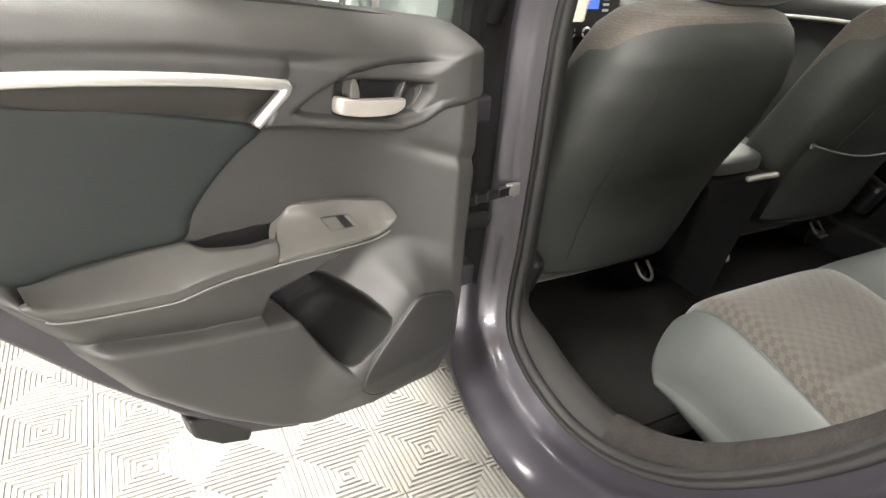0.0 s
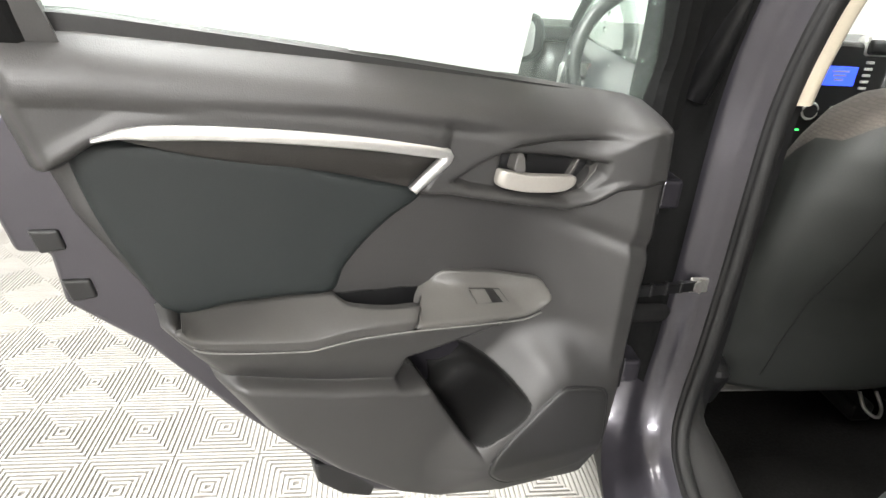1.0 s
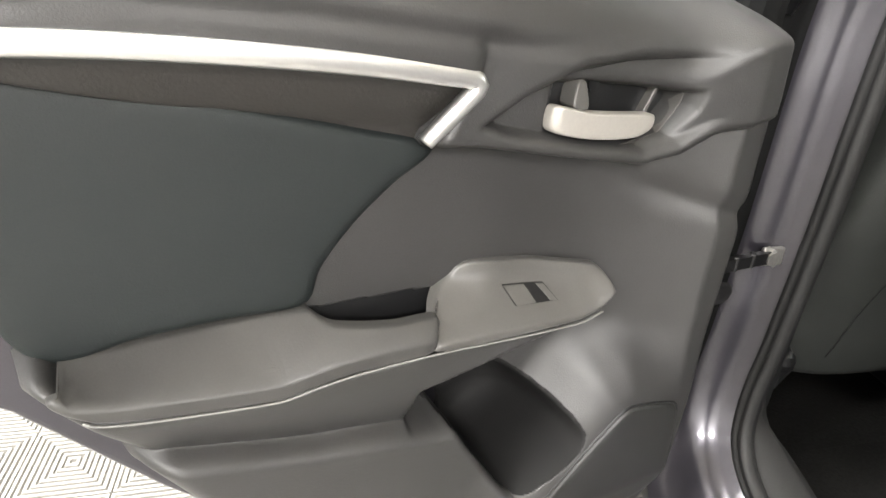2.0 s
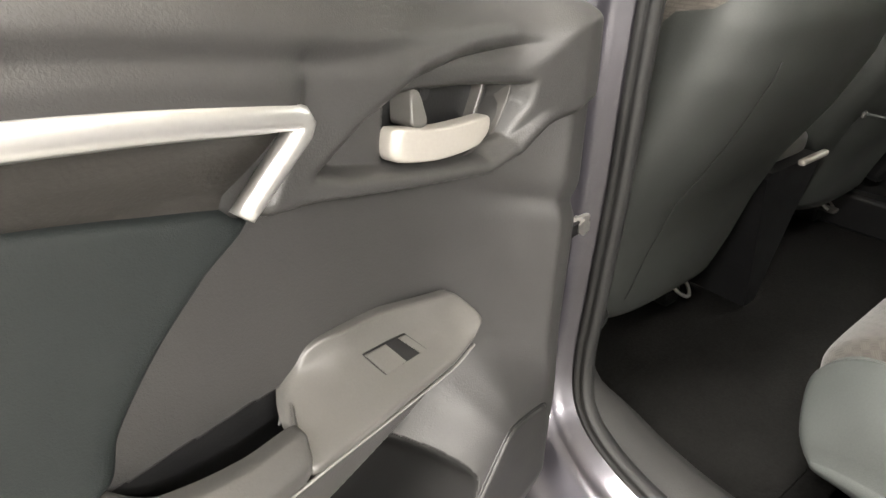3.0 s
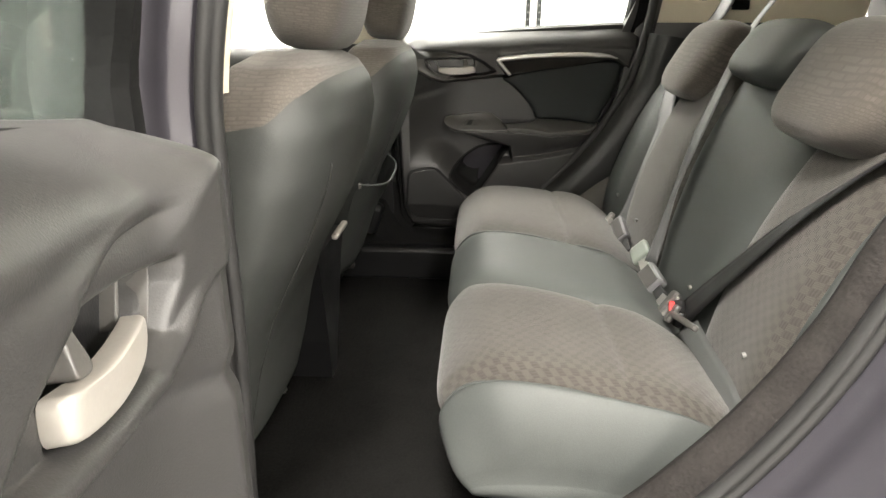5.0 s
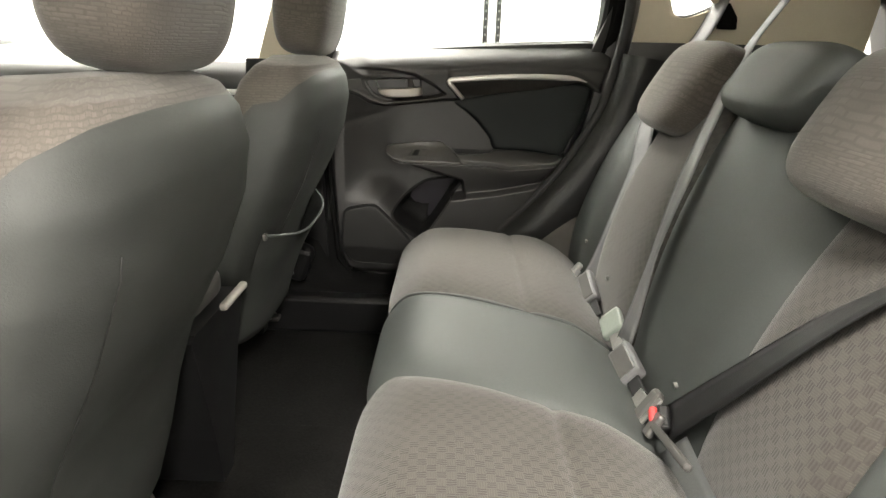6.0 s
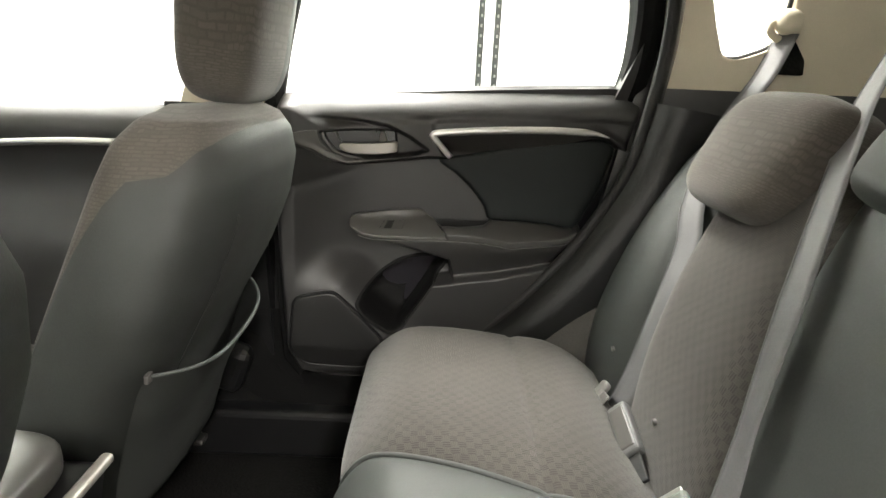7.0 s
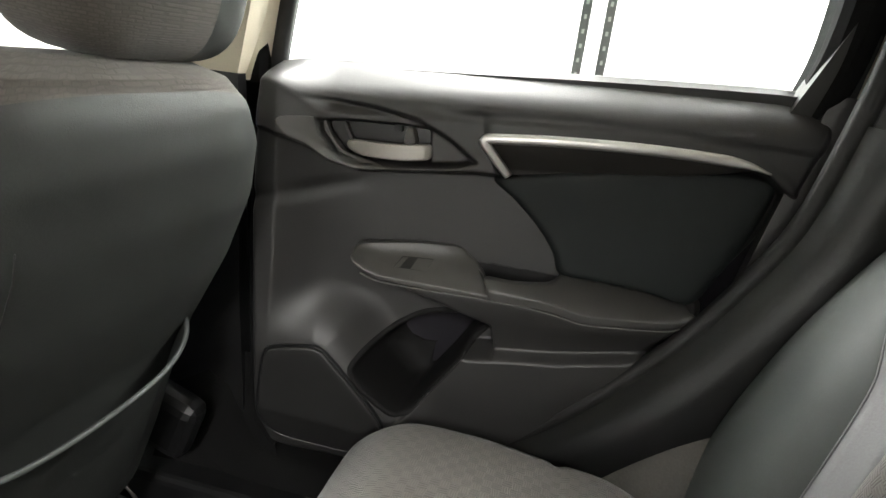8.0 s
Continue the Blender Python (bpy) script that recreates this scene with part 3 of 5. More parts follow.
    button("switch_tip", [(0.1985, 0.7659), (0.1915, 0.7650), (0.1847, 0.7530), (0.1915, 0.7536)], 0.0, 0.0022, PLASTIC_PALE)
    st = soft_low[::-1][4:-8]
    D.strip("piping", st - (0.0, 0.0012), 0.0015, 0.0016, PIPING, door, "pale grey piping line", lift=0.0105)
    # pull pocket: a slot between the trim and the arm rest, sinking straight down
    rim = [D.at(0.3985, 0.7785, -0.0405), D.at(0.280, 0.7735, -0.0405), D.at(0.3035, 0.764, -0.009), D.at(0.345, 0.766, -0.013), D.at(0.390, 0.773, -0.016)]
    tv = rim + [(x, y, 0.722) for x, y, z in rim]
    pull = mesh("pull_pocket", tv, [(5, 6, 7, 8, 9)] + [(i, (i + 1) % 5, 5 + (i + 1) % 5, 5 + i) for i in range(5)], PLASTIC_BLACK, door, "black pull pocket", smooth=False)
    for a, b in (((0.2835, 0.771, -0.038), (0.299, 0.752, -0.031)), ((0.2835, 0.771, -0.038), (0.3035, 0.765, -0.012))):
        v, f = sweep([D.at(*a), D.at(*b)], [(-0.0008, -0.0008), (-0.0008, 0.0008), (0.0008, 0.0008), (0.0008, -0.0008)], up=(0, 0, 1))
        mesh("pocket_edge", v, f, PLASTIC_PALE, pull, "pale edge of the pull pocket", smooth=False)
    # handle
    bez = D.patch("handle_bowl", BOWL, lambda s, z: np.full(len(s), -0.026), PLASTIC_BLACK, door, "recessed black handle bowl", n=80, roll=0.003, back=0.01)
    D.patch("door_handle", [(0.211, 0.930), (0.180, 0.9235), (0.122, 0.917), (0.109, 0.914), (0.110, 0.904), (0.128, 0.898), (0.175, 0.901), (0.205, 0.907), (0.214, 0.912), (0.214, 0.925)],
            lambda s, z: -0.008 + 0.008 * np.cos((s - 0.165) / 0.05), HANDLE, bez, "champagne silver pull handle", n=90, roll=0.005, back=0.012)
    D.patch("lock_tab", [(0.188, 0.946), (0.1815, 0.946), (0.180, 0.938), (0.181, 0.925), (0.194, 0.927), (0.1925, 0.936)], lambda s, z: -0.012 + 0.3 * (0.945 - z), PLASTIC_PALE, bez, "small lock lever", n=48, roll=0.002, back=0.016)
    D.slab("bowl_rib", [(0.101, 0.936), (0.097, 0.936), (0.110, 0.909), (0.115, 0.909)], -0.03, -0.018, PLASTIC_PALE, bez, r=0.001)
    D.patch("handle_cheek", [(0.074, 0.937), (0.034, 0.931), (0.030, 0.922), (0.056, 0.895), (0.086, 0.877), (0.122, 0.879), (0.165, 0.888), (0.122, 0.893), (0.102, 0.900), (0.086, 0.918)], lambda s, z: trim_soft(s, z) * (polygon_distance(np.stack([s, z], 1), BOWL) < -0.004) + 0.0016 - 0.010 * (polygon_distance(np.stack([s, z], 1), BOWL) >= -0.004), PLASTIC_PALE, bez, "light grey handle surround", n=80, roll=0.001, back=0.012, centre=(0.078, 0.903))
    part("lock_bolt", rod(0.006, 0.008, D.at(0.168, 0.942, -0.022), (0, 90, 0)), PLASTIC_BLACK, bez)
    # speaker grille
    inner = [((s - 0.105) * 0.93 + 0.105, (z - 0.535) * 0.92 + 0.535) for s, z in SPEAKER]
    D.patch("speaker_grille", inner, lambda s, z: trim_depth(s, z) + 0.006, SPEAKER_PLASTIC, door, "flush speaker cover with rounded corners", n=100, roll=0.004, back=0.02)
    rim = spline([((s - 0.105) * 0.945 + 0.105, (z - 0.535) * 0.94 + 0.535) for s, z in SPEAKER], 80, closed=True)
    rim = np.concatenate([rim, rim[:1]])
    D.strip("speaker_rim", rim, 0.004, 0.006, PLASTIC_BLACK, door, lift=trim_depth(rim[:, 0], rim[:, 1]) - 0.002)
    # painted shell
    shell = [(-0.022, 0.985), (-0.022, 0.55), (-0.008, 0.42), (0.05, 0.385), (0.24, 0.385), (0.34, 0.43), (0.43, 0.52), (0.52, 0.625), (0.60, 0.735), (0.668, 0.80), (0.70, 0.86), (0.712, 0.92), (0.70, 1.0), (0.69, 1.045), (0.30, 1.02), (0.05, 0.99)]
    body = D.slab("door_shell", shell, -0.124, -0.170, PAINT, door, "purple-grey metallic painted door shell", r=0.012)
    flange = [(0.703, 1.0), (0.712, 0.92), (0.70, 0.862), (0.672, 0.858), (0.668, 0.80), (0.60, 0.735), (0.52, 0.625), (0.43, 0.52), (0.34, 0.43), (0.26, 0.395), (0.24, 0.43), (0.33, 0.50), (0.43, 0.60), (0.52, 0.71), (0.585, 0.80), (0.62, 0.90), (0.64, 1.0)]
    D.slab("rear_flange", flange, -0.050, -0.126, PAINT, body, r=0.006)
    # front edge: near-black colour adds the deep shade of the hinge gap
    D.slab("front_edge", [(0.002, 0.985), (-0.010, 0.94), (-0.014, 0.75), (-0.008, 0.56), (0.0, 0.45), (0.03, 0.41), (0.05, 0.44), (0.03, 0.56), (0.02, 0.75), (0.02, 0.95)], -0.004, -0.112, GAP, body, "black front edge, darkened for the gap's shade", r=0.004)
    for z, s in ((0.874, 0.672), (0.817, 0.654)):
        D.slab("latch_opening", [(s + 0.014, z + 0.012), (s - 0.012, z + 0.010), (s - 0.016, z - 0.012), (s + 0.008, z - 0.014)], -0.058, -0.046, PLASTIC_BLACK, body, r=0.003)
    if side < 0:
        D.slab("drain_flap", [(0.425, 0.505), (0.395, 0.498), (0.335, 0.440), (0.345, 0.418), (0.385, 0.436), (0.420, 0.470)], -0.050, -0.078, PLASTIC_BLACK, body, "black rubber flap under the door edge", r=0.005)
    # window frame, seals and glass
    def up(s, z, d):
        return D.at(s, z, d + 0.24 * max(z - 1.03, 0.0))
    front_sash = [(-0.038, 0.96), (-0.040, 1.04), (-0.024, 1.12), (0.0, 1.24), (0.03, 1.36), (0.07, 1.44)]
    rear_sash = [(0.655, 1.05), (0.668, 1.14), (0.660, 1.25), (0.625, 1.36), (0.55, 1.43)]
    loop = spline(front_sash + [(0.20, 1.465), (0.40, 1.462)] + rear_sash[::-1], 70)
    ring = [up(s, z, -0.062) for s, z in loop]
    v, f = sweep(ring, [(-0.026, -0.028), (-0.026, 0.020), (-0.018, 0.030), (0.0, 0.034), (0.018, 0.030), (0.026, 0.020), (0.026, -0.028)], up=(-side, 0, 0.25))
    mesh("window_frame", v, f, GAP, door, "black window frame", smooth=False)
    quarter = [(0.620, 1.045), (0.688, 1.035), (0.690, 1.16), (0.662, 1.18)]
    v = [up(s, z, -0.030) for s, z in quarter] + [up(s, z, -0.07) for s, z in quarter]
    mesh("corner_trim", v, [(0, 1, 2, 3), (4, 5, 6, 7), (0, 1, 5, 4), (1, 2, 6, 5), (2, 3, 7, 6), (3, 0, 4, 7)], PLASTIC, door, "dark window corner trim", smooth=False)
    belt = spline(BELT[1:], 40)
    v, f = sweep([up(s, z, -0.048) for s, z in belt if s < 0.66], [(-0.003, -0.022), (-0.003, -0.002 if side < 0 else -0.008), (0.003, -0.002 if side < 0 else -0.008), (0.003, -0.022)], up=(0, 0, 1))
    mesh("belt_seal", v, f, RUBBER, door, "black rubber window seal", smooth=False)
    pane = [(-0.03, 0.985), (-0.02, 1.24), (0.10, 1.44), (0.30, 1.462), (0.52, 1.43), (0.62, 1.33), (0.66, 1.16), (0.655, 1.03)]
    v = [up(s, z, -0.060) for s, z in pane] + [up(s, z, -0.064) for s, z in pane]
    n = len(pane)
    g = mesh("window_pane", v, [tuple(range(n)), tuple(range(n, 2 * n))] + [(i, (i + 1) % n, n + (i + 1) % n, n + i) for i in range(n)], WET_GLASS if side < 0 else GLASS, door, "rain-hazed window glass" if side < 0 else "clear window glass", smooth=False)
    g.visible_shadow = False
    if side < 0:
        # a few water drops left on the glass
        rng = random.Random(7)
        for k in range(16):
            a, b, r = rng.uniform(-0.02, 0.14), rng.uniform(1.03, 1.16), rng.uniform(0.0012, 0.0026)
            bm = bmesh.new()
            bmesh.ops.create_icosphere(bm, subdivisions=1, radius=r)
            bmesh.ops.scale(bm, vec=(0.5, 1.0, 1.4), verts=bm.verts)
            bmesh.ops.translate(bm, vec=up(a, b, -0.0595), verts=bm.verts)
            part("water_drop", bm, GLASS, g, smooth=True)
    return door, D


SHRINK = Matrix.Translation((-0.9, -0.085, 0.92)) @ Matrix.Scale(0.932, 4) @ Matrix.Translation((0.9, 0.085, -0.92))
left_door, LD = rear_door(-1, SHRINK @ Matrix.Translation((-HINGE[0], HINGE[1], 0)) @ pose(0, 0, 0, 0, 0, OPEN), "open rear car door with grey trim and silver strip")
right_door, RD = rear_door(1, Matrix.Translation((HINGE[0], HINGE[1], 0)), "closed rear car door with black trim and silver strip")
# the closed door is lower in build and hangs a little towards its rear
for ob in right_door.children_recursive:
    for q in ob.data.vertices:
        q.co.z += 0.030 - 0.0565 * (q.co.z - 0.92) - 0.0704 * (-q.co.y - HINGE[1])


# ---- workshop ----
x0, x1, y0, y1, top = ROOM


def box(name, lo, hi, mat, parent=None, label="", r=0.0):
    c = [(a + b) / 2 for a, b in zip(lo, hi)]
    return part(name, bevel_box([b - a for a, b in zip(lo, hi)], c, r=r), mat, parent, label)


tagged(box("wall_east", (x1, y0 - 0.15, 0), (x1 + 0.15, y1 + 0.15, top), WHITE), "white painted workshop wall", "wall", kind="structure")
tagged(box("wall_west", (x0 - 0.15, y0 - 0.15, 0), (x0, y1 + 0.15, top), WHITE), "white painted workshop wall", "wall", kind="structure")
tagged(box("wall_south", (x0, y0 - 0.15, 0), (x1, y0, top), WHITE), "white painted workshop wall", "wall", kind="structure")
tagged(box("wall_north", (x0, y1, 0), (x1, y1 + 0.15, top), WHITE), "white painted workshop wall", "wall", kind="structure")
tagged(box("ceiling", (x0 - 0.15, y0 - 0.15, top), (x1 + 0.15, y1 + 0.15, top + 0.1), WHITE), "white workshop ceiling", "ceiling", kind="structure")
ground = tagged(box("floor", (x0 - 0.15, y0 - 0.15, -0.1), (x1 + 0.15, y1 + 0.15, -0.016), CONCRETE), "concrete floor under ribbed garage tiles", "floor", kind="structure")
lamp = None
for lx, ly, share in LAMPS:
    if lamp is None:
        lamp = thing("ceiling_light", "flat white LED panel on the ceiling", "light", "ceiling lights", at=(lx, ly, top - 0.03))
        part("frame", bevel_box((1.24, 0.64, 0.05), (0, 0, 0.004), r=0.006), WHITE, lamp)
        part("diffuser", bevel_box((1.18, 0.58, 0.01), (0, 0, -0.024), r=0.0), LENS, lamp)
    else:
        copy_thing(lamp, Matrix.Translation((lx, ly, top - 0.03)))
    li = bpy.data.lights.new("panel_light", "AREA")
    li.shape, li.size, li.size_y, li.energy, li.color = "RECTANGLE", 1.15, 0.55, LAMP_WATTS * share, (1.0, 0.985, 0.965)
    lo_ = new("panel_light", li)
    lo_.location = (lx, ly, top - 0.075)


# ---- rear seat ----
def lay_cloth(ob, uv):
    """Gives a surface its cloth coordinates in metres, one pair for each vertex."""
    layer = ob.data.uv_layers.new(name="cloth")
    for loop in ob.data.loops:
        layer.data[loop.index].uv = uv[loop.vertex_index]
    return ob


def loft(xs, profile, mat, name, parent, label=""):
    """A surface over a list of x, each with its profile of (x, y, z)."""
    v, n, uv = [], 0, []
    for x in xs:
        p = np.array(profile(x))
        n = len(p)
        v += [tuple(q) for q in p]
        run = np.concatenate([[0], np.cumsum(np.linalg.norm(np.diff(p, axis=0), axis=1))])
        uv += [(float(q[0]), float(r)) for q, r in zip(p, run)]
    return lay_cloth(mesh(name, v, grid_faces(len(xs), n), mat, parent, label), uv)


X0, X1 = -0.462, 0.665            # outer sides of the bench
BX0, BX1 = -0.555, 0.760          # outer sides of its back


def round_side(x, a, b, w):
    """1 along the bench, falling on a quarter circle to 0 at its sides."""
    e = max(np.clip((a + w - x) / w, 0, 1), np.clip((x - (b - w)) / w, 0, 1))
    return 0.45 * math.sqrt(max(0.0, 1 - e * e)) + 0.55 * (1 - 0.5 * e - 0.5 * e ** 3)


def puff(x, cuts):
    for a, b in zip(cuts, cuts[1:]):
        if a <= x <= b:
            u = (x - a) / (b - a)
            return 1 - (2 * u - 1) ** 6
    return 0.0


CUTS = (X0, -0.40, -0.10, 0.185, X1)
BCUTS = (BX0, -0.385, -0.175, 0.15, 0.49, BX1)


def seam_x(x, y, cuts_front=(-0.065, 0.222), cuts_back=(-0.165, 0.118)):
    """Shears the bench so that its two inner seams run together towards the back."""
    t = np.clip((-0.22 - y) / 0.32, 0, 1.2)
    w = np.clip(1 - abs(x - 0.04) / 0.5, 0, 1)
    k = np.where(x < 0.04, 0.035 - 0.10 * t, 0.037 - 0.10 * t)
    # the outer seam runs outwards towards the back
    e = np.interp(x, (-0.47, -0.40, -0.30, -0.10), (0.5, 1.0, 0.6, 0.0))
    return x + k * np.clip(1.35 * w, 0, 1) + e * np.interp(y, (-0.52, -0.20), (-0.026, 0.018))


def cushion_curve(x, v0, v1, n):
    """Part of the cushion's section at x: v 0 under its nose, 1 at its back."""
    rd = round_side(x, X0, X1, 0.085)
    up = 0.615 + 0.014 * puff(x, CUTS)
    nose = -0.182 - 0.042 * (1 - rd) + 0.010 * puff(x, CUTS)
    drop = 0.115 * (1 - rd)
    pts = [(nose - 0.24, 0.450), (nose - 0.12, 0.460), (nose - 0.052, 0.494 - 0.025 * (1 - rd)), (nose - 0.010, 0.530 - 0.060 * (1 - rd)), (nose - 0.006, 0.562 - 0.082 * (1 - rd)), (nose - 0.034, 0.598 - 0.108 * (1 - rd)), (nose - 0.08, up - 0.003 - drop), (nose - 0.16, up - drop), (-0.425, up - 0.010 - drop), (-0.436, up - 0.0155 - drop), (-0.447, up - 0.011 - drop), (-0.50, up - 0.018 - drop), (-0.555, up - 0.045 - drop), (-0.62, 0.53 - drop)]
    if -0.10 < x < 0.185 or x < -0.40:
        pts = pts[:8] + pts[11:]
    c = spline(pts, 160)
    t = np.linspace(v0, v1, n) * 159
    y, z = (np.interp(t, np.arange(160), c[:, k]) for k in range(2))
    return np.stack([seam_x(x, y), y, z], 1)


def xs_(a, b, n):
    return list(np.linspace(a, b, n))


rear_seat = thing("rear_seat", "grey and brown cloth rear bench seat with vinyl bolsters", "car seat")
side_rows = [cushion_curve(x, 0, 1, 130) for x in xs_(-0.40, X0, 26)]
rim = side_rows[-1]
tip = int(np.argmax(rim[:, 1]))
upper = np.interp(-rim[:, 1], -rim[tip:, 1], rim[tip:, 2])
lower = np.interp(-rim[:, 1], -rim[:tip + 1, 1][::-1], rim[:tip + 1, 2][::-1])
for f in (0.12, 0.3, 0.55, 0.8, 1.0):
    # the flat outer side, closed at half its height
    row = rim.copy()
    row[:, 2] += ((upper + lower) / 2 - rim[:, 2]) * f
    row[:, 0] -= 0.007 * math.sin(f * math.pi / 2) * np.clip((upper - lower) / 0.03, 0, 1)
    side_rows.append(row)
mesh("cushion_side", np.concatenate(side_rows).tolist(), grid_faces(len(side_rows), 130), VINYL, rear_seat, "green-grey vinyl cushion side")
loft(xs_(-0.40, -0.10, 60), lambda x: cushion_curve(x, 0, 1, 120), CLOTH, "cushion", rear_seat, "brown checked cloth cushion")
loft(xs_(-0.10, 0.185, 50), lambda x: cushion_curve(x, 0, 1, 120), VINYL, "centre_cushion", rear_seat, "smooth green-grey vinyl centre cushion")
loft(xs_(0.185, X1, 70), lambda x: cushion_curve(x, 0, 1, 120), CLOTH, "cushion", rear_seat, "brown checked cloth cushion")


def piping(name, x, v0, v1, parent, r=0.0028):
    p = cushion_curve(x, v0, v1, 60)
    p[:, 2] += 0.001
    v, f = tube(p, r, 6)
    mesh(name, v, f, VINYL, parent, "raised vinyl piping")


piping("piping", 0.187, 0.18, 0.97, rear_seat, 0.004)
piping("piping", -0.40, 0.12, 0.97, rear_seat, 0.0025)


def back_curve(x, n=90, lift=0.0):
    rd = round_side(x, BX0, BX1, 0.11)
    fwd = 0.020 * puff(x, BCUTS) - 0.07 * (1 - rd) + lift
    top_z = 1.010 - 0.05 * (1 - rd)
    pts = [(-0.612 + fwd, 0.49), (-0.618 + fwd, 0.58), (-0.640 + fwd, 0.68), (-0.685 + fwd, 0.80), (-0.738 + fwd, 0.90), (-0.785 + fwd, 0.965), (-0.84, top_z), (-0.90, top_z - 0.008), (-0.925, top_z - 0.06), (-0.93, 0.60)]
    c = spline(pts, n)
    # a deep furrow in which the far belt lies
    mid = 0.444 + 0.264 * (c[:, 1] - 0.557)
    c[:, 0] -= 0.055 * np.exp(-((x - mid) / 0.040) ** 2) * step(0.93 - c[:, 1], 0.0, 0.10) * (c[:, 0] > -0.80)
    return np.stack([np.full(n, x) + (0.09 * np.clip((c[:, 1] - 0.70) / 0.28, -0.35, 1) * math.exp(-((x - 0.15) / 0.10) ** 2)), c[:, 0], c[:, 1]], 1)


for a, b, n, cloth, name, label in ((BX0, -0.385, 30, VINYL, "side_bolster", "green-grey vinyl side bolster"), (-0.385, -0.175, 30, CLOTH, "backrest", "brown checked cloth backrest"),
                                    (-0.175, 0.15, 44, VINYL, "centre_backrest", "smooth grey vinyl centre backrest"), (0.15, 0.49, 46, CLOTH, "backrest", "brown checked cloth backrest"),
                                    (0.49, BX1, 30, VINYL, "side_bolster", "green-grey vinyl side bolster")):
    loft(xs_(a, b, n), back_curve, cloth, name, rear_seat, label)


def pillow(name, size, at, turn, mat, parent, label="", e=0.42, n=48, shape=None, keep=None):
    """A soft block: a superellipsoid with flattened faces; keep(p) picks the faces that stay."""
    def sp(c, p):
        return math.copysign(abs(c) ** p, c)
    v, uv = [], []
    m = n // 2
    for i in range(n):
        a = 2 * math.pi * i / n
        for j in range(m + 1):
            b = -math.pi / 2 + math.pi * j / m
            p = Vector((size[0] / 2 * sp(math.cos(b), e) * sp(math.cos(a), e), size[1] / 2 * sp(math.cos(b), e) * sp(math.sin(a), e), size[2] / 2 * sp(math.sin(b), e)))
            v.append(p)
            uv.append((a * (size[0] + size[1]) / 5.5, b * size[2] / 2))
    f = grid_faces(n, m + 1, wrap_u=True)
    if keep:
        f = [q for q in f if keep(sum((v[k] for k in q), Vector()) / 4)]
    if shape:
        v = [shape(p) for p in v]
    M = pose(*at, *turn)
    ob = lay_cloth(mesh(name, [M @ p for p in v], f, mat, parent, label), uv)
    bm = bmesh.new()
    bm.from_mesh(ob.data)
    bmesh.ops.delete(bm, geom=[q for q in bm.verts if not q.link_faces], context="VERTS")
    bmesh.ops.remove_doubles(bm, verts=bm.verts, dist=1e-5)
    bmesh.ops.recalc_face_normals(bm, faces=bm.faces)
    bm.to_mesh(ob.data)
    bm.free()
    return ob


def headrest(x, y, z, w, h, mat, label):
    """A saddle-shaped headrest whose lower edge hangs forward over the backrest."""
    def lean(p):
        t = 0.5 - p.z / h
        return Vector((p.x * (1 - 0.16 * t * t), p.y + 0.030 * t, p.z))
    ob = pillow("headrest", (w, 0.125, h), (x, y, z), (22, 0, 0), mat, rear_seat, label, shape=lean, e=0.5)
    for dx in (-0.05, 0.05):
        v, f = tube([(x + dx, y - 0.02, z - 0.05), (x + dx, y - 0.035, z - 0.14)], 0.006)
        mesh("post", v, f, STEEL, ob)
    return ob


headrest(-0.215, -0.770, 0.968, 0.285, 0.19, CLOTH_RIB, "brown ribbed cloth headrest")
headrest(0.085, -0.795, 0.996, 0.245, 0.125, VINYL, "low smooth grey vinyl centre headrest")
headrest(0.415, -0.775, 0.968, 0.265, 0.19, CLOTH_RIB, "brown ribbed cloth headrest")
for x in (-0.33, -0.095, 0.297, 0.53):
    y = float(np.interp(0.625, *back_curve(x)[10:40][:, [2, 1]].T))
    part("anchor_button", rod(0.0045, 0.005, (x, y + 0.002, 0.623), (75, 0, 0), n=14), PIPING, rear_seat, "small pale anchor button")


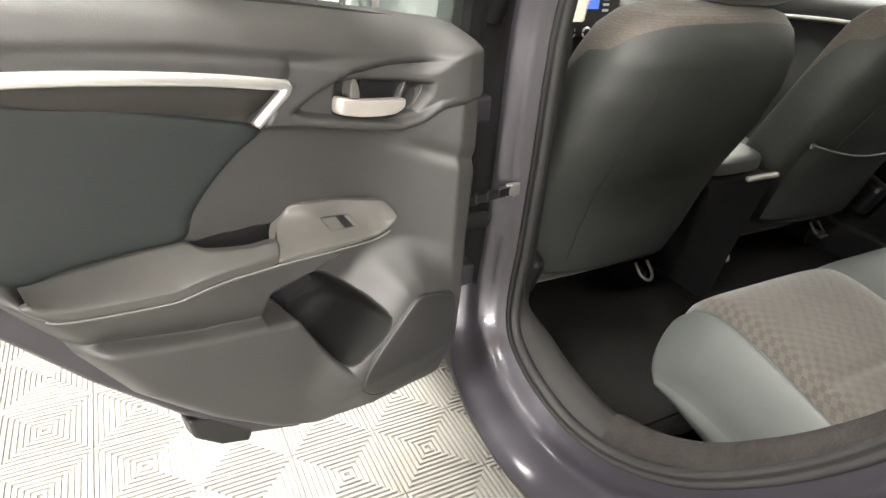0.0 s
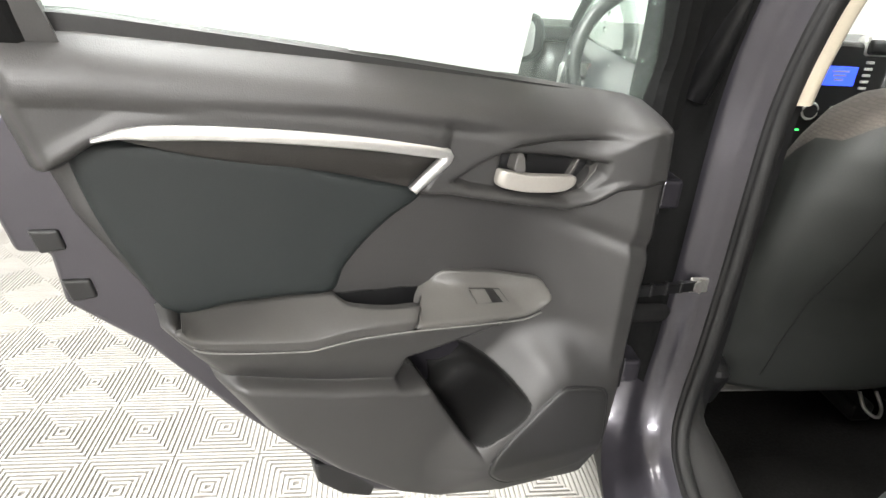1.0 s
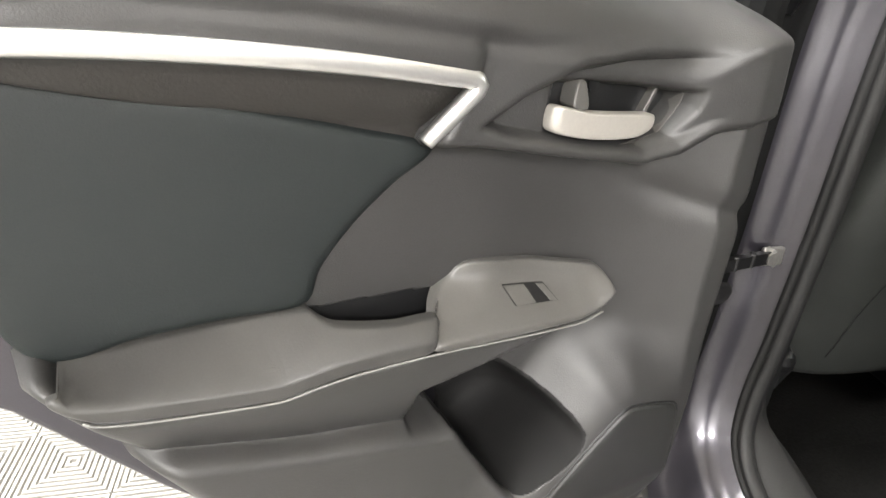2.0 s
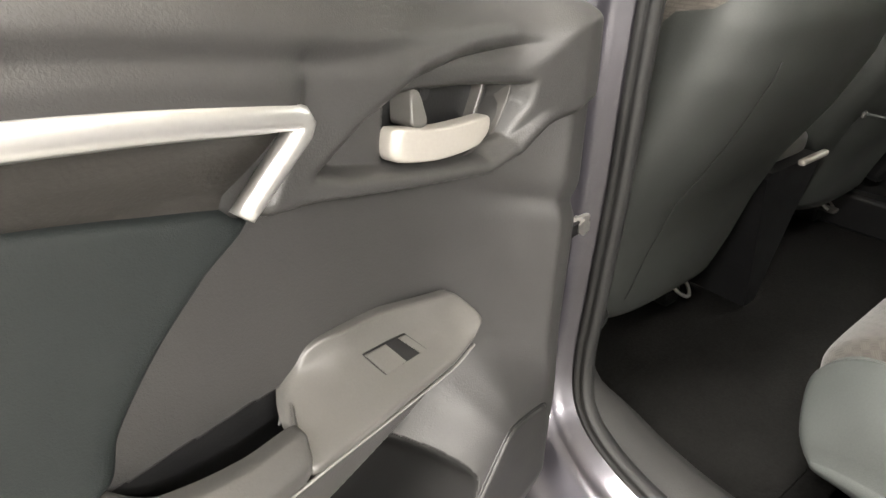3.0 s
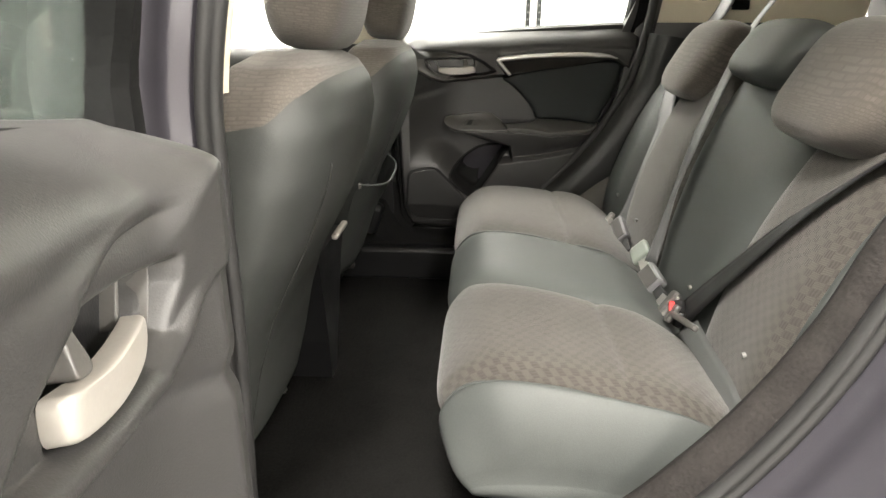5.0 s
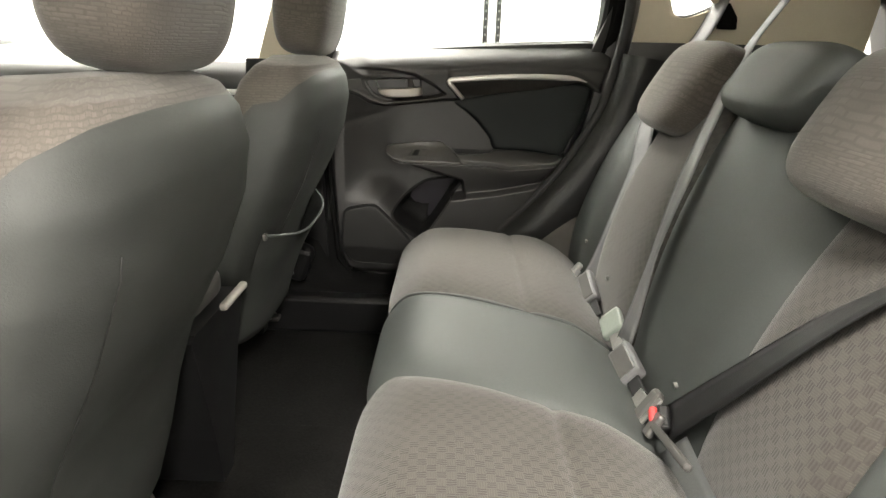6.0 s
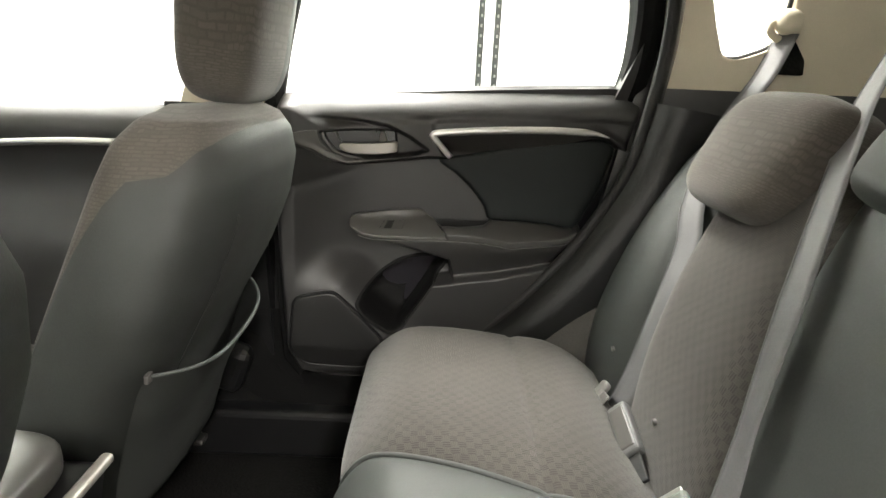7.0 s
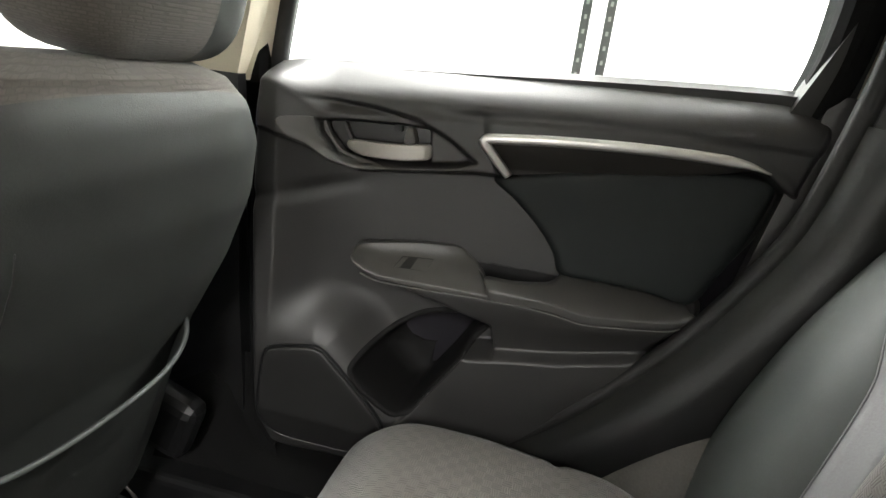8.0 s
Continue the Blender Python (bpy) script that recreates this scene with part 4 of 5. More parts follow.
# ---- front seats ----
def front_seat(xc, side, label, pocket, head, cheek=None):
    """A front seat: cloth in front and over the shoulders, vinyl on its flanks and behind."""
    seat = thing("front_seat", label, "car seat", "front seats", at=(xc, 0, 0))
    ZS = (0.49, 0.55, 0.62, 0.70, 0.80, 0.88, 0.94, 0.98, 1.005, 1.02)
    REARY = (0.075, 0.060, 0.045, 0.020, -0.030, -0.062, -0.074, -0.070, -0.055, -0.030)
    HALF = (0.190, 0.210, 0.224, 0.232, 0.232, 0.222, 0.206, 0.184, 0.155, 0.10)
    THICK = (0.16, 0.16, 0.16, 0.16, 0.165, 0.165, 0.155, 0.135, 0.095, 0.04)
    nu = 80

    def shell_point(i, z):
        a = 2 * math.pi * i / nu
        cx, cy = math.cos(a), math.sin(a)
        yr, w, th = (float(np.interp(z, ZS, q)) for q in (REARY, HALF, THICK))
        sx = math.copysign(abs(cx) ** 0.60, cx)
        sy = math.copysign(abs(cy) ** 0.62, cy)
        if cy < 0:
            sy *= 1 - 0.10 * math.exp(-((z - 0.66) / 0.10) ** 2) * (1 - sx * sx)
        wing = 0.030 * abs(sx) ** 4 * (1 if cy > 0 else 0.2)
        return (w * sx, yr + th / 2 + th / 2 * sy + wing, z)

    def border(i):
        return float(np.interp(math.sin(2 * math.pi * i / nu), (-1.0, -0.75, -0.35, 0.0, 0.3, 0.6), (0.996, 0.990, 0.975, 0.945, 0.85, 0.495)))

    def shell(name, lo, hi, rows, mat, lab, cap):
        vs, uv = [], []
        for j in range(rows):
            uv += [(i * 1.2 / nu, lo(i) + (hi(i) - lo(i)) * j / (rows - 1)) for i in range(nu)]
            vs += [shell_point(i, lo(i) + (hi(i) - lo(i)) * j / (rows - 1)) for i in range(nu)]
        fs = grid_faces(rows, nu, wrap_v=True)
        fs.append(tuple(range((rows - 1) * nu, rows * nu)) if cap else tuple(range(nu)))
        return lay_cloth(mesh(name, vs, fs, mat, seat, lab), uv)
    back = shell("backrest", lambda i: 0.49, border, 50, VINYL_DARK, "dark green-grey vinyl seat back", False)
    shell("backrest_cloth", border, lambda i: 1.02, 40, CLOTH_RIB, "brown ribbed cloth front and shoulders", True)
    for sx in (-0.135,):
        line = [(sx, float(np.interp(z, ZS, REARY)) - 0.0005 + 0.5 * float(np.interp(z, ZS, THICK)) * (1 - (1 - abs(sx / float(np.interp(z, ZS, HALF))) ** (1 / 0.6 * 2)) ** 0.31), z) for z in np.linspace(0.53, 0.90, 40)]
        v, f = tube(line, 0.0007, 6)
        mesh("seam", v, f, RUBBER, back)
    # headrest: cloth middle, vinyl cheeks
    def hs(p):
        return Vector((p.x * (1 - 0.10 * (0.5 + p.z / 0.22)), p.y * (0.8 + 0.25 * (0.5 + p.z / 0.22)), p.z))
    h = pillow("headrest", (0.240, 0.125, 0.222), (head, -0.015, 1.128), (6, 0, 0), CLOTH_RIB, seat, "brown ribbed cloth headrest", e=0.5, shape=hs, keep=lambda p: cheek is None or p.x < cheek)
    if cheek is not None:
        pillow("cheek", (0.240, 0.125, 0.222), (head, -0.015, 1.128), (6, 0, 0), VINYL_DARK, h, "grey vinyl headrest side", e=0.5, shape=hs, keep=lambda p: p.x >= cheek)
    for dx in (-0.05, 0.05):
        v, f = tube([(head + dx, 0.0, 1.05), (head + dx, 0.0, 1.00)], 0.006)
        mesh("post", v, f, STEEL, h)
        part("post_guide", rod(0.014, 0.014, (head + dx, 0.0, 1.010), n=16, r2=0.010), PLASTIC_BLACK, h)
    pillow("cushion", (0.47, 0.46, 0.17), (0, 0.41, 0.475), (5, 0, 0), CLOTH, seat, "brown cloth seat cushion", e=0.4)
    part("under_frame", bevel_box((0.40, 0.36, 0.07), (0, 0.40, 0.42), r=0.01), PLASTIC_BLACK, seat, "black seat frame")
    for dx in (0.222 * side,):
        part("recliner_cover", bevel_box((0.045, 0.13, 0.10), (dx, 0.115, 0.530), r=0.020, seg=3, turn=(20, 0, 0)), PLASTIC_BLACK, seat, "rounded black recliner cover")
    for dx in (-0.2, 0.2):
        part("seat_rail", bevel_box((0.045, 0.46, 0.04), (dx, 0.40, 0.352), r=0.006), PLASTIC_BLACK, seat)
        part("rail_foot", bevel_box((0.04, 0.05, 0.13), (dx, 0.40, 0.40), r=0.006), PLASTIC_BLACK, seat)
        v, f = tube(spline([(dx - 0.018, 0.18, 0.400), (dx - 0.018, 0.155, 0.378), (dx, 0.140, 0.368), (dx + 0.018, 0.155, 0.378), (dx + 0.018, 0.18, 0.400)], 16), 0.0038)
        mesh("rail_end", v, f, STEEL, seat, "bare steel rail end")
    if pocket:
        pv = []
        for j in range(24):
            v = j / 23
            for i in range(36):
                u = -1 + 2 * i / 35
                z = 0.515 + (0.208 - 0.025 * (1 - u * u)) * v
                y = float(np.interp(z, ZS, REARY)) + 0.025 * abs(u) ** 3 - 0.004 - 0.034 * v ** 1.5 * (1 - u ** 4)
                pv.append((0.185 * u - 0.022, y, z))
        pk = mesh("map_pocket", pv, grid_faces(24, 36), VINYL_DARK, seat, "sagging vinyl map pocket")
        v, f = tube(pv[-36:], 0.0030, 8)
        mesh("pocket_hem", v, f, VINYL, pk, "pale elastic hem")
        part("pocket_clip", bevel_box((0.014, 0.006, 0.012), (-0.205, float(np.interp(0.71, ZS, REARY)) + 0.012, 0.721), r=0.002), PLASTIC_PALE, pk, "small pale clip")
    return seat


front_seat(-0.280, -1, "dark grey front seat with brown cloth headrest", False, 0.058)
front_seat(0.388, 1, "dark grey front seat with map pocket behind", True, 0.045, 0.025)


# ---- car body ----
MID = 0.06                        # the car's middle
SEAL = [(-0.510, -0.060, 1.28), (-0.546, -0.014, 1.125), (-0.555, 0.002, 1.05), (-0.558, 0.012, 0.98), (-0.560, 0.013, 0.90), (-0.560, 0.014, 0.76), (-0.560, 0.020, 0.60), (-0.565, 0.020, 0.53), (-0.573, 0.006, 0.470), (-0.580, -0.030, 0.437), (-0.584, -0.10, 0.412), (-0.582, -0.20, 0.400), (-0.576, -0.30, 0.424), (-0.572, -0.40, 0.488), (-0.568, -0.48, 0.573), (-0.565, -0.54, 0.656), (-0.562, -0.585, 0.738), (-0.560, -0.618, 0.82), (-0.556, -0.655, 0.91), (-0.552, -0.68, 1.03), (-0.540, -0.69, 1.14), (-0.51, -0.68, 1.28)]


SEAL_FAR = SEAL[:7] + [(-0.560, 0.018, 0.54), (-0.560, 0.000, 0.490), (-0.560, -0.035, 0.462), (-0.560, -0.10, 0.452), (-0.560, -0.20, 0.462), (-0.560, -0.30, 0.500), (-0.560, -0.40, 0.570), (-0.560, -0.48, 0.645), (-0.560, -0.56, 0.74), (-0.558, -0.61, 0.82)] + SEAL[-4:]


def body_side(mirror, label):
    """The door opening: painted flange and skin outside the rubber seal, trim inside it."""
    def m(p):
        return (2 * MID - p[0] + 0.045, p[1], p[2]) if mirror else tuple(p)
    b = thing("car_body_side", label, "car body", "car body sides")
    n = 150
    loop = spline(SEAL_FAR if mirror else SEAL, n)
    tang = np.gradient(loop, axis=0)
    out = np.stack([np.zeros(n), -tang[:, 2], tang[:, 1]], 1)
    out /= np.linalg.norm(out, axis=1)[:, None]
    # outwards from the opening's middle
    out *= np.sign(np.sum(out * (loop - np.array([0, -0.3, 0.85])), axis=1))[:, None]
    down = np.clip(-out[:, 2], 0, 1)[:, None]

    def shell(name, pillar, sill, mat, lab, lo=0, hi=None):
        rows = []
        for (px, pg), (sx, sg) in zip(pillar, sill):
            xo = px * (1 - down) + sx * down
            g = pg * (1 - down) + sg * down
            q = loop + out * g
            q[:, 0] -= xo[:, 0]
            rows += [m(p) for p in q[lo:hi]]
        return mesh(name, rows, grid_faces(len(pillar), len(loop[lo:hi])), mat, b, lab)
    pillar = ((-0.004, 0.004), (0.006, 0.010), (0.016, 0.024), (0.030, 0.032), (0.048, 0.036), (0.056, 0.046), (0.060, 0.062), (0.085, 0.066), (0.12, 0.068), (0.17, 0.070))
    sills = ((-0.004, 0.004), (0.010, 0.006), (0.022, 0.016), (0.040, 0.020), (0.060, 0.024), (0.066, 0.036), (0.100, 0.040), (0.118, 0.052), (0.128, 0.085), (0.130, 0.20))
    foot = int(np.argmin(np.abs(loop[:, 2] - 0.47) + 10 * (loop[:, 1] < -0.05)))
    back = int(np.argmin(np.abs(loop[:, 1] + 0.36) + 10 * (loop[:, 2] > 0.7)))
    rear_rows = pillar[:6] + (((0.072, 0.060), (0.085, 0.085), (0.10, 0.13), (0.11, 0.18)) if not mirror else ((0.072, 0.060), (0.085, 0.070), (0.10, 0.080), (0.11, 0.090)))
    shell("sill_panel", pillar[:8], sills[:8], PAINT, "glossy purple-grey metallic paint", foot - 4, back + 1)
    shell("rocker_trim", pillar[7:], ((0.118, 0.052), (0.114, 0.066), (0.090, 0.10)), RUBBER, "black rocker edge", foot - 4, back + 1)
    shell("fender_panel", rear_rows, sills, PAINT, "glossy purple-grey metallic paint", back, None)
    shell("pillar_panel", pillar[:6], sills[:6], PAINT, "glossy purple-grey metallic paint", 0, foot - 3)
    # outer part of the pillar, coloured black in place of the gap's shade
    shell("hinge_well", pillar[5:], sills[5:], GAP, "hinge well, black for the gap's shade", 0, foot - 3)
    rear = int(np.argmin(np.abs(loop[:, 1] + 0.26) + 10 * (loop[:, 2] > 0.7)))
    high = rear + int(np.argmin(np.abs(loop[rear:, 2] - 1.05)))
    ins_p = ((-0.006, 0.003), (-0.012, 0.008), (-0.028, 0.016), (-0.04, 0.03), (-0.045, 0.06), (-0.040, 0.14))
    ins_s = ((-0.006, 0.002), (-0.012, -0.006), (-0.030, -0.017), (-0.055, -0.022), (-0.075, -0.014), (-0.085, 0.10))
    neck = int(np.argmax(loop[:, 2] < 0.99))
    # the far side takes the blacker of the two materials
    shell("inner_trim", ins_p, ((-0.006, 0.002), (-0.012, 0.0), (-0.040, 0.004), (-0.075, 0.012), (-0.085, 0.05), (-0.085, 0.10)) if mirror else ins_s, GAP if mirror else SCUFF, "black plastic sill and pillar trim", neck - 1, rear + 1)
    shell("upper_trim", ins_p if mirror else ((-0.008, 0.002), (-0.014, -0.004), (-0.030, -0.006), (-0.040, 0.002), (-0.045, 0.04), (-0.045, 0.10)), ins_s, BEIGE, "beige upper pillar trim", 0, neck)
    if not mirror:
        arch_p = ((-0.006, 0.002), (-0.010, -0.006), (-0.022, -0.012), (-0.036, -0.012), (-0.052, -0.002), (-0.070, 0.06), (-0.075, 0.10))
        arch_s = ((-0.006, 0.002), (-0.010, -0.014), (-0.022, -0.034), (-0.038, -0.046), (-0.056, -0.038), (-0.070, 0.06), (-0.075, 0.10))
        shell("arch_carpet", arch_p, arch_s, ARCH, "brown-grey carpeted wheel arch edge", rear, high)
    else:
        shell("arch_edge", ins_p, ins_p, PLASTIC_BLACK, "black wheel arch edge trim", rear, high)
    sec = [(-0.010, -0.012), (-0.013, -0.002), (-0.010, 0.008), (-0.004, 0.010), (-0.001, 0.004), (0.003, 0.011), (0.010, 0.012), (0.015, 0.004), (0.013, -0.012)]
    v = []
    for p, o in zip(loop, out):
        for a, c in sec:
            q = p + o * a * 0.85
            q[0] -= c * 0.9
            v.append(m(q))
    mesh("weatherstrip", v, grid_faces(n, len(sec), wrap_v=True), RUBBER, b, "black ribbed rubber door seal")
    return b, m


left_side, mL = body_side(False, "purple-grey painted door opening with black rubber seal")
right_side, mR = body_side(True, "purple-grey painted door opening behind closed door")


# pillars, quarters and roof, mirrored about the middle
def prism(name, pts, mat, parent, label="", thick=(0.02, 0, 0), smooth=False):
    a = [Vector(p) for p in pts]
    t = Vector(thick)
    n = len(a)
    v = a + [p + t for p in a]
    f = [tuple(range(n)), tuple(range(n, 2 * n))] + [(i, (i + 1) % n, n + (i + 1) % n, n + i) for i in range(n)]
    return mesh(name, v, f, mat, parent, label, smooth)


def quarter(mirror):
    s = -1 if mirror else 1

    def m(x, y, z):
        return ((2 * MID - x) if mirror else x, y, z)
    q = thing("quarter_trim", "beige upper and black lower rear quarter trim", "car trim", "rear quarter trims")
    lower = [m(0.745, -0.56, 0.42), m(0.755, -0.60, 0.72), m(0.760, -0.665, 1.062), m(0.66, -1.22, 1.066), m(0.66, -1.22, 0.50)]
    if mirror:
        lower = [(p[0] + 0.10, p[1] - 0.10, p[2]) for p in lower]
    prism("lower_panel", lower, PLASTIC, q, "black plastic lower panel", (0.02 * s, 0, 0))
    # wheel arch hump beside the seat
    v = []
    for i in range(14):
        u = i / 13
        for j in range(18):
            w = j / 17
            y = -0.40 - 0.34 * w
            z = 0.45 + 0.25 * math.sin(math.pi * 0.5 * w) ** 0.9
            x = 0.775 - 0.14 * u
            v.append(m(x, y, z - 0.012 * (1 - u) ** 2 - 0.12 * u ** 4))
    if not mirror:
        mesh("arch_trim", v, grid_faces(14, 18), HUMP, q, "dark moulded wheel arch trim")

    def wall(y, z):
        return m(0.770 - 0.21 * (-0.69 - y) - 0.16 * (z - 1.05), y, z)
    hole = [(-0.80, 1.135), (-0.812, 1.122), (-0.84, 1.121), (-0.885, 1.140), (-0.900, 1.155), (-0.905, 1.20), (-0.90, 1.34), (-0.86, 1.38), (-0.80, 1.38), (-0.765, 1.34), (-0.765, 1.24)]
    rim = [(-0.675, 1.052), (-0.76, 1.052), (-0.84, 1.052), (-0.95, 1.053), (-1.22, 1.056), (-1.22, 1.20), (-1.20, 1.46), (-0.95, 1.47), (-0.80, 1.47), (-0.70, 1.40), (-0.672, 1.24)]
    hole_s, rim_s = spline(hole, 66, closed=True), np.array(rim)
    rim_d = np.concatenate([np.linspace(rim_s[i], rim_s[(i + 1) % 11], 6, endpoint=False) for i in range(11)])
    rows = []
    for t in (0.0, 0.35, 0.7, 0.93, 1.0):
        k = rim_d * (1 - t) + hole_s * t
        rows += [wall(*p) for p in k]
    inner = [(Vector(wall(*p)) + Vector((0.012 * s, 0, 0))) for p in hole_s]
    far = [(Vector(wall(*p)) + Vector((0.05 * s, 0, 0))) for p in hole_s]
    mesh("upper_panel", rows + inner + far, grid_faces(7, 66, wrap_v=True), BEIGE, q, "beige cloth-grained upper panel")
    g = mesh("quarter_glass", [Vector(p) - Vector((0.012 * s, 0, 0)) for p in far], [tuple(range(66))], GLASS, q, "clear quarter glass", smooth=False)
    thick_pane(g)
    v, f = tube([Vector(p) - Vector((0.03 * s, 0, 0)) for p in far], 0.006, 8, closed=True)
    mesh("glass_seal", v, f, RUBBER, q, "black glass seal")
    return q, wall


right_quarter, RWALL = quarter(False)
left_quarter, LWALL = quarter(True)

floor_pan = tagged(box("car_floor", (-0.60, -1.30, 0.24), (0.72, 1.75, 0.325), CARPET), "black carpeted car floor", "car floor", kind="structure")
v = []
for i in range(30):
    x = -0.50 + 1.12 * i / 29
    for j in range(16):
        y = -0.24 - 0.30 * j / 15
        v.append((x, y, 0.325 + 0.10 * step(np.array(-y), 0.34, 0.54)))
mesh("floor_hump", v, grid_faces(30, 16), CARPET, floor_pan, "carpet rising under the bench")
tagged(box("load_floor", (-0.55, -1.6, 0.55), (0.68, -0.94, 0.58), CARPET), "black carpeted load floor", "car floor", kind="structure")
tagged(box("car_roof", (-0.58, -1.55, 1.47), (0.67, 1.10, 1.51), BEIGE), "beige car roof lining", "car roof", kind="structure")


def mat_sheet(x0, x1, y0, y1, label):
    t = thing("floor_mat", label, "floor mat", "floor mats", at=((x0 + x1) / 2, (y0 + y1) / 2, 0.325))
    part("carpet_pad", bevel_box((x1 - x0, y1 - y0, 0.006), (0, 0, 0.003), r=0.002), MAT_CLOTH, t)
    return t


mat_sheet(-0.48, 0.195, -0.20, 0.085, "black carpet mat on the car floor")

# sill step of the far side and the mouldings at its foot
sill = thing("sill_trim", "black plastic sill trim with pale edge line", "car trim")
part("step", bevel_box((0.11, 0.90, 0.10), (0.66, -0.10, 0.372), r=0.012, seg=3), PLASTIC_BLACK, sill)
v, f = tube(spline([(0.60, 0.21, 0.405), (0.607, 0.17, 0.388), (0.610, 0.10, 0.380), (0.610, -0.10, 0.378), (0.610, -0.25, 0.378)], 24), 0.003, 6)
mesh("edge_line", v, f, PLASTIC_PALE, sill)
part("clip", bevel_box((0.03, 0.045, 0.012), (0.585, 0.155, 0.372), r=0.004), PLASTIC_PALE, sill, "pale plastic clip")
bp = thing("pillar_trim", "black plastic centre pillar trim", "car trim", "pillar trims")
prism("lower", [(0.690, 0.02, 0.40), (0.675, 0.03, 0.70), (0.668, 0.035, 1.00), (0.668, 0.20, 1.00), (0.675, 0.22, 0.70), (0.680, 0.25, 0.40)], PLASTIC_BLACK, bp, "", (0.06, 0, 0))
prism("upper", [(0.668, 0.035, 1.00), (0.63, -0.02, 1.18), (0.56, -0.085, 1.47), (0.56, 0.05, 1.47), (0.63, 0.10, 1.18), (0.668, 0.17, 1.00)], BEIGE, bp, "beige upper pillar cover", (0.04, 0, 0))
flare = []
for i in range(10):
    for j in range(14):
        u, w = i / 9, j / 13
        flare.append((0.682 + 0.012 * u - 0.05 * (1 - w) ** 3, 0.15 - 0.17 * u - 0.06 * (1 - w) ** 4 * u, 0.405 + 0.20 * w))
mesh("flare", flare, grid_faces(10, 14), GAP, bp, "flared pillar foot")
bl = thing("pillar_trim", "black lower and beige upper centre pillar cover", "car trim", "pillar trims", at=(0.014, 0, 0))
prism("lower", [(-0.535, 0.035, 0.42), (-0.535, 0.035, 0.80), (-0.525, 0.040, 0.988), (-0.525, 0.15, 0.988), (-0.535, 0.2, 0.70), (-0.535, 0.22, 0.42)], PLASTIC_BLACK, bl, "", (-0.03, 0, 0))
prism("upper", [(-0.522, 0.040, 0.988), (-0.512, 0.015, 1.12), (-0.44, -0.05, 1.47), (-0.44, 0.06, 1.47), (-0.512, 0.10, 1.12), (-0.522, 0.12, 0.988)], BEIGE, bl, "beige upper pillar cover", (-0.03, 0, 0))

# tailgate behind the bench
gate = thing("tailgate", "closed tailgate with black trim and wide glass", "car door")
part("lower_trim", bevel_box((1.16, 0.06, 0.55), (MID, -1.52, 0.80), r=0.02), PLASTIC_BLACK, gate)
# out of view; tinted dark only to hold back light on the seat backs
g = mesh("rear_glass", [(-0.45, -1.50, 1.08), (0.57, -1.50, 1.08), (0.50, -1.35, 1.45), (-0.38, -1.35, 1.45)], [(0, 1, 2, 3)], LIGHT_BLOCK, gate, "wide rear glass, tinted dark to block light", smooth=False)
g.modifiers.new("thick", "SOLIDIFY").thickness = 0.004
for x in (-0.52, 0.64):
    part("pillar", bevel_box((0.16, 0.34, 0.52), (x, -1.36, 1.27), r=0.03, turn=(-20, 0, 0)), PLASTIC_BLACK, gate)


# ---- centre console ----
console = thing("centre_console", "black plastic centre console between front seats", "console", at=(MID - 0.03, -0.03, 0.022))
cv = []
for y in np.linspace(0.088, 0.70, 12):
    for j, (w, z) in enumerate(((0.022, 0.325), (0.042, 0.42), (0.080, 0.55), (0.098, 0.605), (0.103, 0.622), (0.090, 0.630), (-0.090, 0.630), (-0.103, 0.622), (-0.098, 0.605), (-0.080, 0.55), (-0.042, 0.42), (-0.022, 0.325))):
        cv.append((w, y + 0.03 * (0.62 - z) * (1 if y < 0.1 else 0), z))
mesh("body", cv, grid_faces(12, 12, wrap_v=True) + [tuple(range(12)), tuple(range(132, 144))], PLASTIC_BLACK, console, smooth=False)
pillow("lid", (0.185, 0.27, 0.050), (0.0, 0.235, 0.652), (0, 0, 0), PLASTIC_PALE, console, "grey padded console lid", e=0.45)
part("rear_lip", bevel_box((0.100, 0.014, 0.012), (0.054, 0.083, 0.630), r=0.005, seg=3), HANDLE, console, "pale rounded rear lip")
part("cup_rim", rod(0.038, 0.012, (0.0, 0.44, 0.632), n=24), PLASTIC_PALE, console)

# ---- dashboard ----
dash = thing("dashboard", "dark dashboard with blue lit screen and round vents", "dashboard", at=(MID, 0, 0))
dv = []
for i in range(30):
    x = -0.68 + 1.36 * i / 29
    for y, z in ((0.98, 0.36), (0.96, 0.55), (0.93, 0.72), (0.90, 0.86), (0.93, 0.93), (1.02, 0.965), (1.20, 0.985), (1.45, 0.97), (1.50, 0.30)):
        dv.append((x, y + 0.06 * (x / 0.68) ** 2, z))
mesh("top_pad", dv, grid_faces(30, 9, wrap_v=True) + [tuple(range(9)), tuple(range(261, 270))], PLASTIC_BLACK, dash)
v = []
for i in range(20):
    x = -0.45 + 1.1 * i / 19
    v += [(x, 0.892 + 0.06 * (x / 0.68) ** 2, 0.800), (x, 0.885 + 0.06 * (x / 0.68) ** 2, 0.838), (x, 0.90 + 0.06 * (x / 0.68) ** 2, 0.845)]
mesh("silver_band", v, grid_faces(20, 3), SILVER, dash, "satin silver band")
hub = part("radio_panel", bevel_box((0.27, 0.05, 0.20), (0.135, 0.895, 0.895), r=0.012, seg=3), PLASTIC_BLACK, dash, "gloss black radio panel")
part("screen", bevel_box((0.092, 0.006, 0.050), (0.128, 0.868, 0.907), r=0.001), SCREEN, hub, "blue lit touch screen")
for k in range(3):
    part("screen_text", bevel_box((0.05 - 0.012 * k, 0.002, 0.005), (0.125, 0.8645, 0.920 - 0.011 * k), r=0), THREAD, hub)
